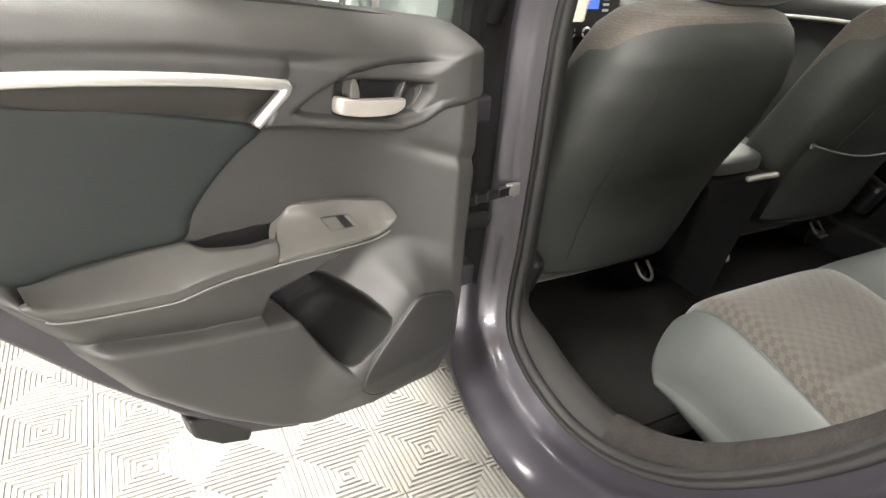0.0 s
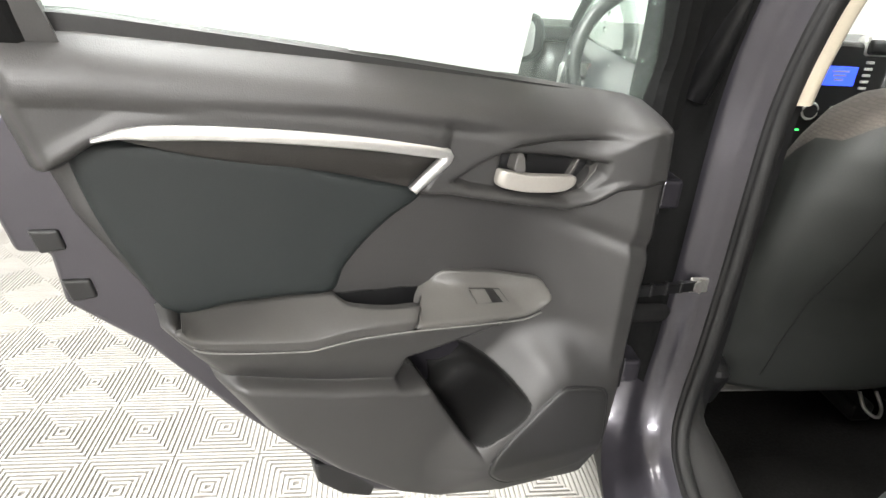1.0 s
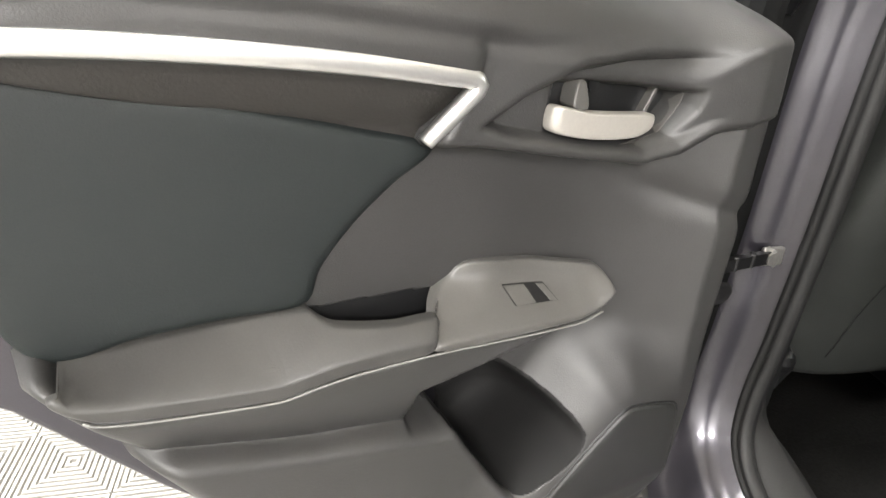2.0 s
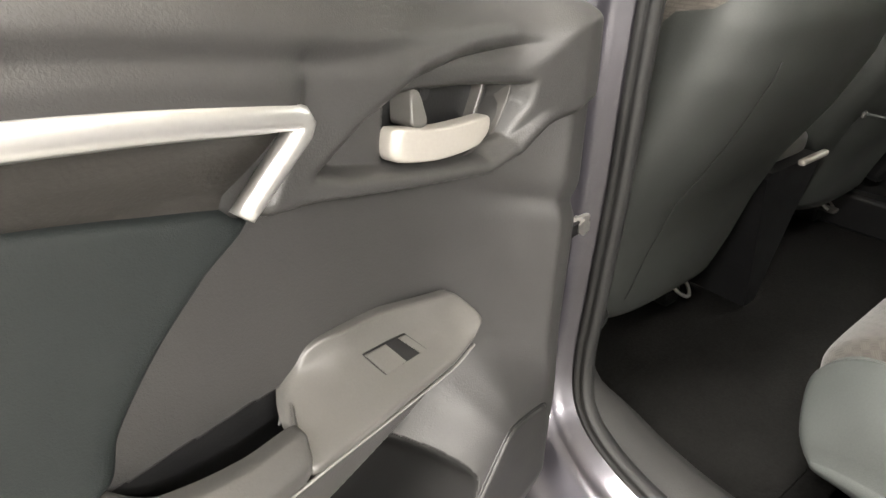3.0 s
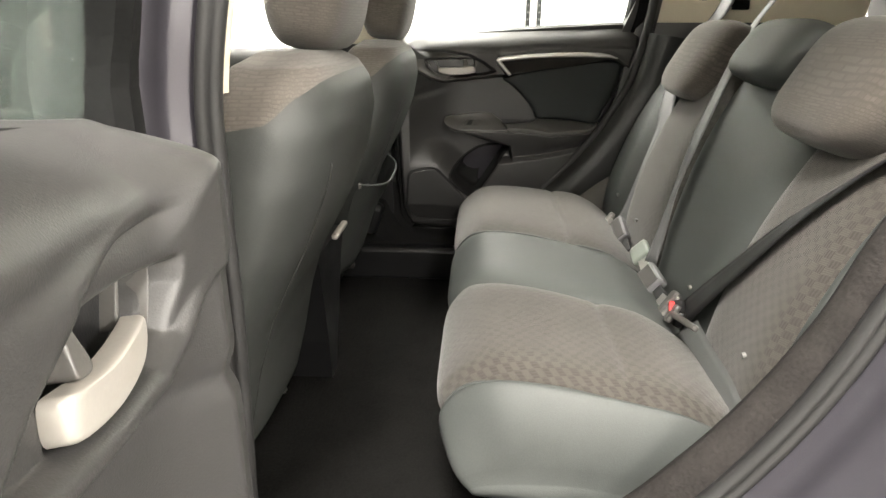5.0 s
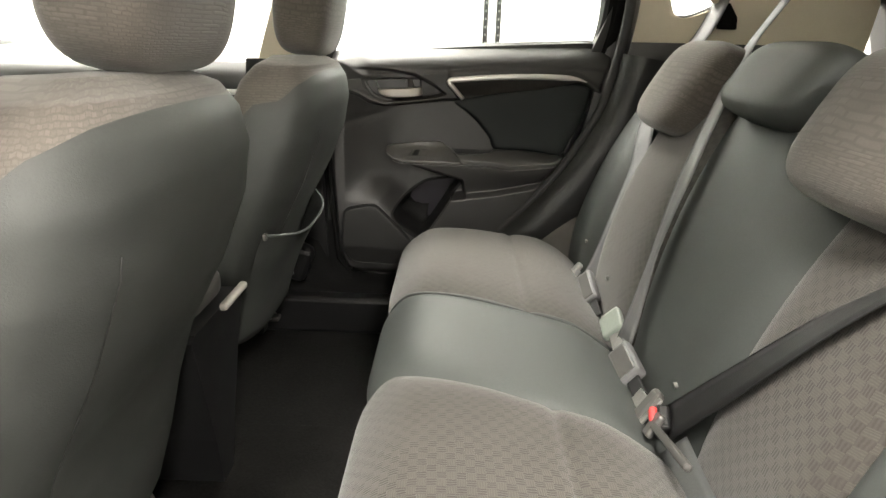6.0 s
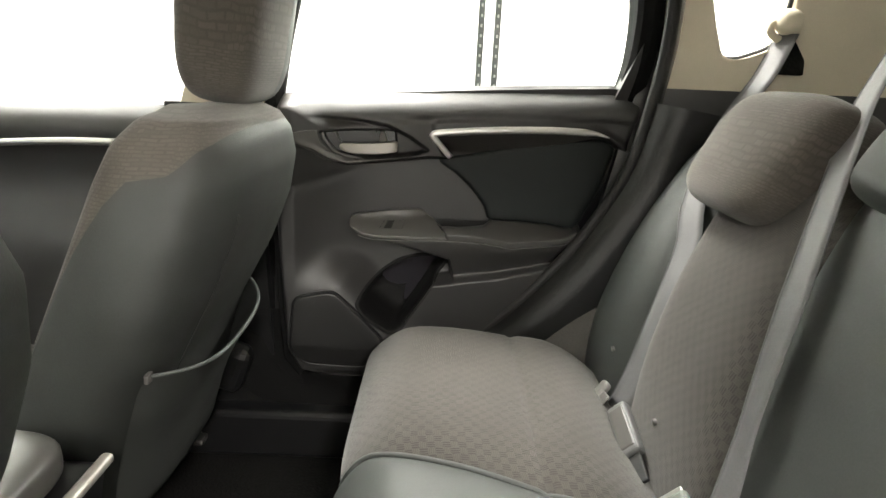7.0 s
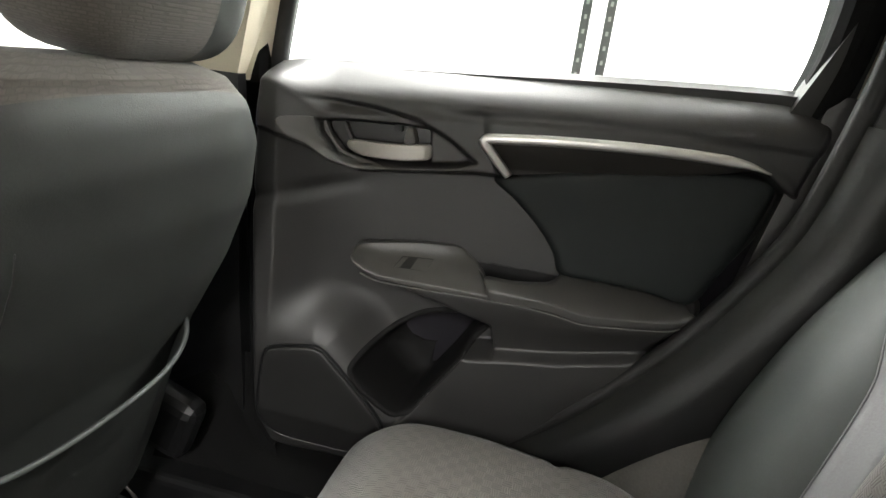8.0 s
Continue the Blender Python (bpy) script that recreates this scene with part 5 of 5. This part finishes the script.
for k in range(5):
    part("button", bevel_box((0.022, 0.006, 0.007), (0.205, 0.868, 0.945 - 0.017 * k), r=0.001), THREAD, hub)
for x, rk in ((0.069, 1.0), (0.139, 0.65), (0.212, 1.0)):
    kn = part("knob", rod(0.020 * rk, 0.024, (x, 0.868, 0.812), (90, 0, 0), n=24, r2=0.018 * rk), PLASTIC_BLACK, dash, "black climate knob")
    v, f = tube([(x + 0.022 * rk * math.cos(a), 0.862, 0.812 + 0.022 * rk * math.sin(a)) for a in np.linspace(0, 2 * math.pi, 24, endpoint=False)], 0.0035, 8, closed=True)
    mesh("ring", v, f, SILVER, kn, "silver knob ring")
part("lamp", bevel_box((0.010, 0.004, 0.004), (0.055, 0.872, 0.757), r=0), glowing("green_lamp", (0.05, 0.9, 0.15), 3.0), dash, "small green lamp")
for x in (-0.56, 0.60):
    vent = part("vent", bevel_box((0.15, 0.05, 0.085), (x, 0.925, 0.865), r=0.02, seg=3), SILVER, dash, "silver rimmed air vent")
    part("vent_core", bevel_box((0.125, 0.05, 0.062), (x, 0.919, 0.865), r=0.014, seg=3), PLASTIC_BLACK, vent)
    for k in range(4):
        part("slat", bevel_box((0.118, 0.008, 0.004), (x, 0.893, 0.842 + 0.015 * k), r=0), PLASTIC_SMOOTH, vent)
vent = part("vent", bevel_box((0.13, 0.04, 0.06), (0.235, 0.885, 0.985), r=0.018, seg=3), SILVER, dash, "silver rimmed air vent")
part("vent_core", bevel_box((0.11, 0.04, 0.042), (0.235, 0.880, 0.985), r=0.012, seg=3), PLASTIC_BLACK, vent)
wheel = thing("steering_wheel", "black steering wheel with three spokes", "steering wheel", at=(-0.45, 0.62, 0.93))
TW = pose(0, 0, 0, 68, 0, 0)
v, f = tube([TW @ Vector((0.185 * math.cos(a), 0.185 * math.sin(a), 0)) for a in np.linspace(0, 2 * math.pi, 48, endpoint=False)], 0.016, 12, up=tuple(TW @ Vector((0, 0, 1))), closed=True)
mesh("rim", v, f, PLASTIC_BLACK, wheel)
bm = bevel_box((0.16, 0.11, 0.05), r=0.02, seg=3)
bmesh.ops.transform(bm, matrix=TW, verts=bm.verts)
part("hub", bm, PLASTIC_BLACK, wheel)
for a in (0, 180, 270):
    bm = bevel_box((0.11, 0.035, 0.02), (0.12, 0, 0), r=0.006)
    bmesh.ops.transform(bm, matrix=TW @ pose(0, 0, 0, 0, 0, a), verts=bm.verts)
    part("spoke", bm, PLASTIC_SMOOTH, wheel)
part("column", rod(0.03, 0.34, (0, 0.17, -0.06), (70, 0, 0)), PLASTIC_BLACK, wheel)


# ---- front doors and mirrors ----
def front_door(mirror, label):
    def m(x, y, z):
        return (2 * MID - x, y, z) if mirror else (x + 0.15 * (y - 0.09), y, z)
    d = thing("front_door", label, "car door", "front doors")
    v = []
    prof = ((0.36, 0.70), (0.45, 0.735), (0.60, 0.755), (0.78, 0.765), (0.90, 0.755), (0.975, 0.735), (0.99, 0.715))
    ys = np.linspace(0.09, 1.18, 24)
    for y in ys:
        for z, x in prof:
            v.append(m(MID - x + 0.03 * max(0, y - 0.7) ** 2, y, z + (0.0 if z < 0.9 else -0.02 * (y - 0.1))))
    mesh("outer_skin", v, grid_faces(24, 7), PAINT, d, "purple-grey metallic outer skin")
    v = []
    for y in ys:
        for z, x in ((0.40, 0.64), (0.60, 0.645), (0.66, 0.625), (0.74, 0.63), (0.80, 0.665), (0.90, 0.675), (0.93, 0.645), (0.97, 0.655), (0.99, 0.70)):
            v.append(m(MID - x, y, z + (0.0 if z < 0.92 else -0.02 * (y - 0.1))))
    mesh("inner_trim", v, grid_faces(24, 9), PLASTIC, d, "dark grey inner trim")
    v, f = tube(spline([m(MID - 0.648, 0.22, 0.918), m(MID - 0.640, 0.40, 0.917), m(MID - 0.640, 0.62, 0.900), m(MID - 0.65, 0.75, 0.88)], 20), 0.007, 8)
    mesh("silver_moulding", v, f, SILVER, d, "satin silver trim strip")
    pts = [m(MID - 0.712, 0.10, 0.985), m(MID - 0.712, 1.10, 0.965), m(MID - 0.66, 0.95, 1.15), m(MID - 0.58, 0.55, 1.42), m(MID - 0.56, 0.12, 1.46)]
    g_ = thick_pane(mesh("window_pane", pts, [tuple(range(5))], GLASS, d, "clear window glass", smooth=False))
    v, f = tube(spline([m(MID - 0.705, 1.12, 0.965), m(MID - 0.655, 0.95, 1.16), m(MID - 0.575, 0.55, 1.43), m(MID - 0.555, 0.10, 1.47)], 30), 0.018, 8)
    mesh("window_frame", v, f, PLASTIC_BLACK, d, "black window frame")
    v, f = tube([m(MID - 0.70, 0.085, 0.98), m(MID - 0.63, 0.055, 1.22), m(MID - 0.555, 0.06, 1.47)], 0.022, 8)
    mesh("rear_sash", v, f, PLASTIC_BLACK, d)
    mir = pillow("door_mirror", (0.17, 0.09, 0.13), m(MID - 0.89, 1.00, 0.955), (0, 0, 0), PLASTIC_BLACK, d, "black-backed door mirror", e=0.6)
    pillow("mirror_glass", (0.145, 0.012, 0.10), m(MID - 0.905, 0.956, 0.957), (0, 0, 0), SILVER, mir, "mirror glass", e=0.5)
    part("mirror_arm", bevel_box((0.12, 0.05, 0.04), m(MID - 0.78, 1.03, 0.965), r=0.012, seg=2), PLASTIC_BLACK, mir)
    return d


front_door(False, "closed purple-grey front door with black window frame")
front_door(True, "closed front door with dark trim and silver strip")
shield = thing("windscreen", "wide clear laminated glass windscreen", "car window")
g = mesh("pane", [(-0.60, 1.45, 0.98), (0.72, 1.45, 0.98), (0.60, 0.80, 1.47), (-0.48, 0.80, 1.47)], [(0, 1, 2, 3)], GLASS, shield, smooth=False)
thick_pane(g)


# ---- seat belts ----
def belt(name, pts, face, mat, label, width=0.047, parent=None, n=40, group="seat belts"):
    """Webbing along points; face: the way its flat side looks, at each point or for all."""
    p = spline(pts, n)
    fn = np.array(face, float)
    if fn.ndim == 1:
        fn = np.repeat(fn[None], len(pts), 0)
    idx = np.linspace(0, 1, len(pts))
    fn = np.stack([np.interp(np.linspace(0, 1, n), idx, fn[:, k]) for k in range(3)], 1)
    h = width / 2
    sec = [(-h, -0.0007), (-h, 0.0007), (-h * 0.5, 0.0011), (h * 0.5, 0.0011), (h, 0.0007), (h, -0.0007)]
    v_, f_ = sweep(p, sec, up=fn)
    return v_, f_


def belt_thing(pts, face, mat, label, width=0.047):
    t = thing("seat_belt", label, "seat belt", "seat belts", at=pts[0])
    v_, f_ = belt("webbing", pts, face, mat, label, width)
    web = mesh("webbing", [Vector(p) - Vector(pts[0]) for p in v_], f_, mat, t)
    for c in (0, 4):
        edge = [Vector(v_[6 * i + c]) - Vector(pts[0]) for i in range(len(v_) // 6)]
        ev, ef = tube(edge, 0.0012, 6)
        mesh("selvage", ev, ef, mat, web)
    part("end_stitching", bevel_box((width * 0.8, 0.003, 0.012), tuple(Vector(pts[-1]) - Vector(pts[0])), r=0.001), mat, t)
    return t


def on_back(x, z, off=0.004):
    """A point just in front of the bench's back at x, height z."""
    c = back_curve(x)[:62]
    return (x, float(np.interp(z, c[:, 2], c[:, 1])) + off, z)


belt_thing([(0.703, -0.900, 1.165), (0.690, -0.868, 1.095), (0.669, -0.830, 1.049), (0.632, -0.785, 1.000), (0.596, -0.750, 0.950), (0.550, -0.716, 0.875), (0.518, -0.704, 0.815), (0.480, -0.655, 0.68), (0.460, -0.628, 0.61), (0.444, -0.600, 0.552)],
                     [(-0.3, 0.8, 0.5)] * 3 + [(-0.3, 0.85, 0.45)] * 7, BELT_GREY, "grey seat belt hanging over the rear seat back")
belt_thing([(0.46, -0.98, 1.24), (0.385, -0.88, 1.13), (0.312, -0.800, 1.050), (0.182, -0.690, 0.890), (0.118, -0.630, 0.765), (0.085, -0.598, 0.66), (0.070, -0.580, 0.600)], [(0.1, 0.77, 0.63), (0.11, 0.77, 0.63), (0.14, 0.81, 0.57), (0.07, 0.85, 0.51), (0.0, 0.89, 0.46), (0.2, 0.95, 0.25), (-0.22, 0.92, 0.33)], BELT_GREY, "grey centre seat belt hanging down to its buckle", 0.037)
belt_thing([(-0.60, -0.87, 1.15), (-0.47, -0.785, 1.03), (-0.385, -0.738, 0.945), (-0.33, -0.706, 0.885), on_back(-0.285, 0.815, 0.008), on_back(-0.215, 0.70, 0.012), (-0.135, -0.585, 0.590)], [(0.58, 0.50, 0.62), (0.57, 0.50, 0.64), (0.56, 0.52, 0.64), (0.50, 0.58, 0.62), (0.34, 0.75, 0.5), (0.15, 0.88, 0.45), (0, 0.95, 0.3)], BELT_BLACK, "black seat belt across the brown seat back", 0.048)
# lap belt: shade at the seat gap is in its darker webbing colour
belt_thing([(-0.175, -0.580, 0.585), (-0.25, -0.580, 0.575), (-0.33, -0.578, 0.572), (-0.41, -0.572, 0.560), (-0.47, -0.57, 0.53)], (0, 0.75, 0.65), BELT_SHADED, "grey lap belt behind the seat cushion, darkened for shade", 0.040)

guide = thing("belt_guide", "beige plastic seat belt guide on the quarter trim", "seat belt guide", at=(0.703, -0.905, 1.180))
pillow("cap", (0.05, 0.045, 0.045), (0.004, 0.004, 0.006), (0, 0, 0), BEIGE, guide, e=0.9, n=32)
v, f = tube([(0.012 - 0.012 * math.cos(a) * 0.3, -0.004 + 0.036 * math.cos(a), -0.006 + 0.020 * math.sin(a)) for a in np.linspace(0, 2 * math.pi, 28, endpoint=False)], 0.007, 10, closed=True, up=(1, 0, 0))
mesh("loop", v, f, BEIGE, guide)
slot = thing("belt_slot", "black square opening in the beige trim", "trim opening", at=(0.706, -0.918, 1.125))
part("flap", bevel_box((0.010, 0.048, 0.058), r=0.002, turn=(0, 8, 12)), CARPET, slot)


def along(p, q, face):
    """A matrix whose z runs from p to q and whose y looks towards face."""
    p, q = Vector(p), Vector(q)
    z = (q - p).normalized()
    x = Vector(face).cross(z).normalized()
    y = z.cross(x)
    return Matrix(((x.x, y.x, z.x, p.x), (x.y, y.y, z.y, p.y), (x.z, y.z, z.z, p.z), (0, 0, 0, 1))), (q - p).length


FACE = (-0.3, 0.75, 0.6)


def buckle(p, q, mat, label, red=False, wide=0.034):
    """A belt buckle lying from its stalk end p to its mouth q."""
    m, length = along(p, q, FACE)
    t = thing("belt_buckle", label, "seat belt buckle", "belt buckles", matrix=m)
    part("housing", bevel_box((wide, 0.020, length), (0, 0, length / 2), r=0.006, seg=3), mat, t)
    part("face_plate", bevel_box((wide * 0.72, 0.004, length * 0.8), (0, 0.0095, length * 0.5), r=0.002), PLASTIC_PALE if mat is not PLASTIC_BLACK else PLASTIC_SMOOTH, t)
    part("slot", bevel_box((wide * 0.76, 0.010, 0.003), (0, 0, length + 0.0005), r=0.001), PLASTIC_BLACK, t)
    if red:
        part("button", bevel_box((0.022, 0.010, 0.014), (0, 0.012, length - 0.004), r=0.003, seg=2), RED, t, "red release button")
    part("stalk", bevel_box((0.022, 0.006, 0.05), (0, 0, -0.02), r=0.002), BELT_BLACK, t)
    return t


def tongue(p, q, label, mat=THREAD, wide=0.058, deep=0.024):
    """A belt tongue: steel plate at p, plastic grip at q."""
    m, length = along(p, q, FACE)
    t = thing("belt_tongue", label, "seat belt tongue", "belt tongues", matrix=m)
    part("plate", bevel_box((0.022, 0.003, length), (0, 0, length / 2), r=0.001), STEEL, t)
    part("grip", bevel_box((wide, 0.014, deep), (0, 0, length + deep / 2 - 0.004), r=0.006, seg=3), mat, t)
    part("belt_bar", bevel_box((wide * 0.8, 0.005, 0.010), (0, 0, length + deep - 0.002), r=0.002), STEEL, t)
    return t


buckle((0.285, -0.578, 0.575), (0.375, -0.578, 0.598), BELT_GREY, "grey belt buckle lying in the seat gap")
tongue((0.065, -0.572, 0.592), (0.105, -0.574, 0.600), "pale greenish plastic belt tongue in its buckle", PALE_GRIP, 0.044, 0.055)
buckle((-0.030, -0.570, 0.590), (0.055, -0.570, 0.594), BELT_GREY, "grey centre belt buckle lying on the seat", wide=0.042)
buckle((-0.120, -0.580, 0.570), (-0.145, -0.574, 0.608), PLASTIC_BLACK, "black belt buckle with red release button", red=True)
tongue((-0.060, -0.566, 0.586), (-0.098, -0.566, 0.592), "pale belt tongue bar beside the red button", PLASTIC_PALE)
tongue((0.43, -0.575, 0.575), (0.46, -0.575, 0.570), "small grey belt tongue at the seat gap", STEEL, 0.05)
grip_bar = thing("belt_clip", "long pale grip bar of the black belt", "seat belt tongue", matrix=along((-0.155, -0.560, 0.600), (-0.289, -0.549, 0.641), FACE)[0])
part("bar", bevel_box((0.010, 0.010, 0.142), (0, 0, 0.071), r=0.004, seg=3), PLASTIC_PALE, grip_bar)
part("eye", bevel_box((0.034, 0.010, 0.022), (0, 0, 0.0), r=0.004, seg=2), PLASTIC_PALE, grip_bar)

# ---- door hardware ----
def in_door(s, z, d):
    return tuple(LD.at(s, z, d))


DOOR_M = left_door.matrix_basis.copy()
bolt_at = DOOR_M.inverted() @ Vector((-0.586, 0.040, 0.719))
strap = [in_door(-0.010, 0.703, -0.060), in_door(-0.045, 0.707, -0.052), tuple((Vector(in_door(-0.045, 0.707, -0.052)) + bolt_at) / 2), tuple(bolt_at)]
v, f = sweep(spline(strap, 20), [(-0.004, -0.008), (-0.004, 0.008), (0.004, 0.008), (0.004, -0.008)], up=(0, 0, 1))
ck = mesh("check_strap", v, f, PLASTIC_BLACK, left_door, "black and zinc check strap", smooth=False)
for k in range(5):
    q = Vector(spline(strap, 20)[3 + 3 * k])
    part("strap_sleeve", bevel_box((0.007, 0.012, 0.020), tuple(q), r=0.002, turn=(0, 0, 30)), PLASTIC_BLACK, ck)
part("strap_bolt", rod(0.011, 0.016, tuple(bolt_at + Vector((0, -0.004, 0))), (90, 0, -OPEN), n=6), STEEL, left_door, "zinc bolt head")
part("strap_plate", bevel_box((0.035, 0.006, 0.026), tuple(bolt_at), r=0.003, turn=(0, 0, -OPEN)), STEEL, left_door)
for z in (0.864, 0.577):
    c = DOOR_M.inverted() @ Vector((-0.672, 0.045, z))
    hb = part("hinge", bevel_box((0.034, 0.050, 0.044), tuple(c), r=0.006, seg=2, turn=(0, 0, -OPEN)), PAINT, left_door, "painted steel hinge")
    part("hinge_pin", rod(0.007, 0.058, tuple(c + Vector((0.012, -0.024, 0))), n=14), PLASTIC_BLACK, hb)
v = []
bt = spline([in_door(-0.02, 0.665, -0.055), in_door(-0.05, 0.668, -0.055), (DOOR_M.inverted() @ Vector((-0.630, 0.055, 0.662)))[:]], 30)
vv = []
for i, p in enumerate(bt):
    rr = 0.015 + 0.003 * (i % 2)
    vv += [(p[0] + rr * math.cos(a) * 0.4, p[1] + rr * math.cos(a), p[2] + rr * math.sin(a)) for a in np.linspace(0, 2 * math.pi, 12, endpoint=False)]
mesh("wiring_boot", vv, grid_faces(30, 12, wrap_v=True), RUBBER, left_door, "ribbed rubber wiring boot")

# ---- paper on the window ----
paper = thing("window_paper", "blank white paper sheet taped inside the open door's window", "paper", matrix=DOOR_M)
def on_glass(s, z, off):
    return LD.at(s, z, off + 0.24 * max(z - 1.03, 0.0))
sheet = [(0.172, 1.029), (0.235, 1.036), (0.36, 1.049), (0.372, 1.051), (0.372, 1.33), (0.170, 1.33)]
pv = [on_glass(a, b, -0.0575) for a, b in sheet] + [on_glass(a, b, -0.0580) for a, b in sheet]
mesh("sheet", pv, [tuple(range(6)), tuple(range(6, 12))] + [(i, (i + 1) % 6, 6 + (i + 1) % 6, 6 + i) for i in range(6)], PAPER, paper, smooth=False)
tape = [(0.16, 1.332), (0.16, 1.318), (0.36, 1.318), (0.36, 1.332)]
tv = [on_glass(a, b, -0.0570) for a, b in tape] + [on_glass(a, b, -0.0574) for a, b in tape]
mesh("tape", tv, [(0, 1, 2, 3), (4, 5, 6, 7)] + [(i, (i + 1) % 4, 4 + (i + 1) % 4, 4 + i) for i in range(4)], THREAD, paper, smooth=False)

# ---- posts outside ----
for y in (-0.368, -0.402):
    p_ = thing("slotted_post", "slotted grey steel upright post against the white wall", "post", "slotted posts", at=(0.92, y, 0))
    part("angle", bevel_box((0.02, 0.0135, 2.9), (0, 0, 1.45), r=0.002), POST, p_)
    for k in range(46):
        part("slot", bevel_box((0.004, 0.004, 0.006), (-0.0095, 0.0, 0.95 + 0.02 * k), r=0), THREAD, p_)

# ---- floor tiles ----


def tile_mesh():
    v, f = [], []
    for cx in (-0.1, 0.1):
        for cy in (-0.1, 0.1):
            for k in range(8):
                ro = 0.0985 - 0.0122 * k
                ri = ro - 0.0072
                b = len(v)
                for r, z in ((ro, -0.009), (ro - 0.0006, 0.0), (ri + 0.0006, 0.0), (ri, -0.009)):
                    v += [(cx - r, cy - r, z), (cx + r, cy - r, z), (cx + r, cy + r, z), (cx - r, cy + r, z)]
                for a in range(3):
                    for i in range(4):
                        f.append((b + 4 * a + i, b + 4 * a + (i + 1) % 4, b + 4 * a + 4 + (i + 1) % 4, b + 4 * a + 4 + i))
    b = len(v)
    v += [(-0.1995, -0.1995, -0.0085), (0.1995, -0.1995, -0.0085), (0.1995, 0.1995, -0.0085), (-0.1995, 0.1995, -0.0085)]
    f.append((b, b + 1, b + 2, b + 3))
    me = bpy.data.meshes.new("tile")
    me.from_pydata(v, [], f)
    me.materials.append(TILE)
    return me


TILE_MESH = tile_mesh()
for i in range(-9, 10):
    for j in range(-9, 12):
        tx, ty = -1.537 + 0.4 * i, 0.48 + 0.4 * j
        if x0 + 0.05 < tx < x1 - 0.05 and y0 + 0.05 < ty < y1 - 0.05:
            t_ = new("tile", TILE_MESH)
            t_.parent = ground
            t_.location = (tx, ty, 0.0)
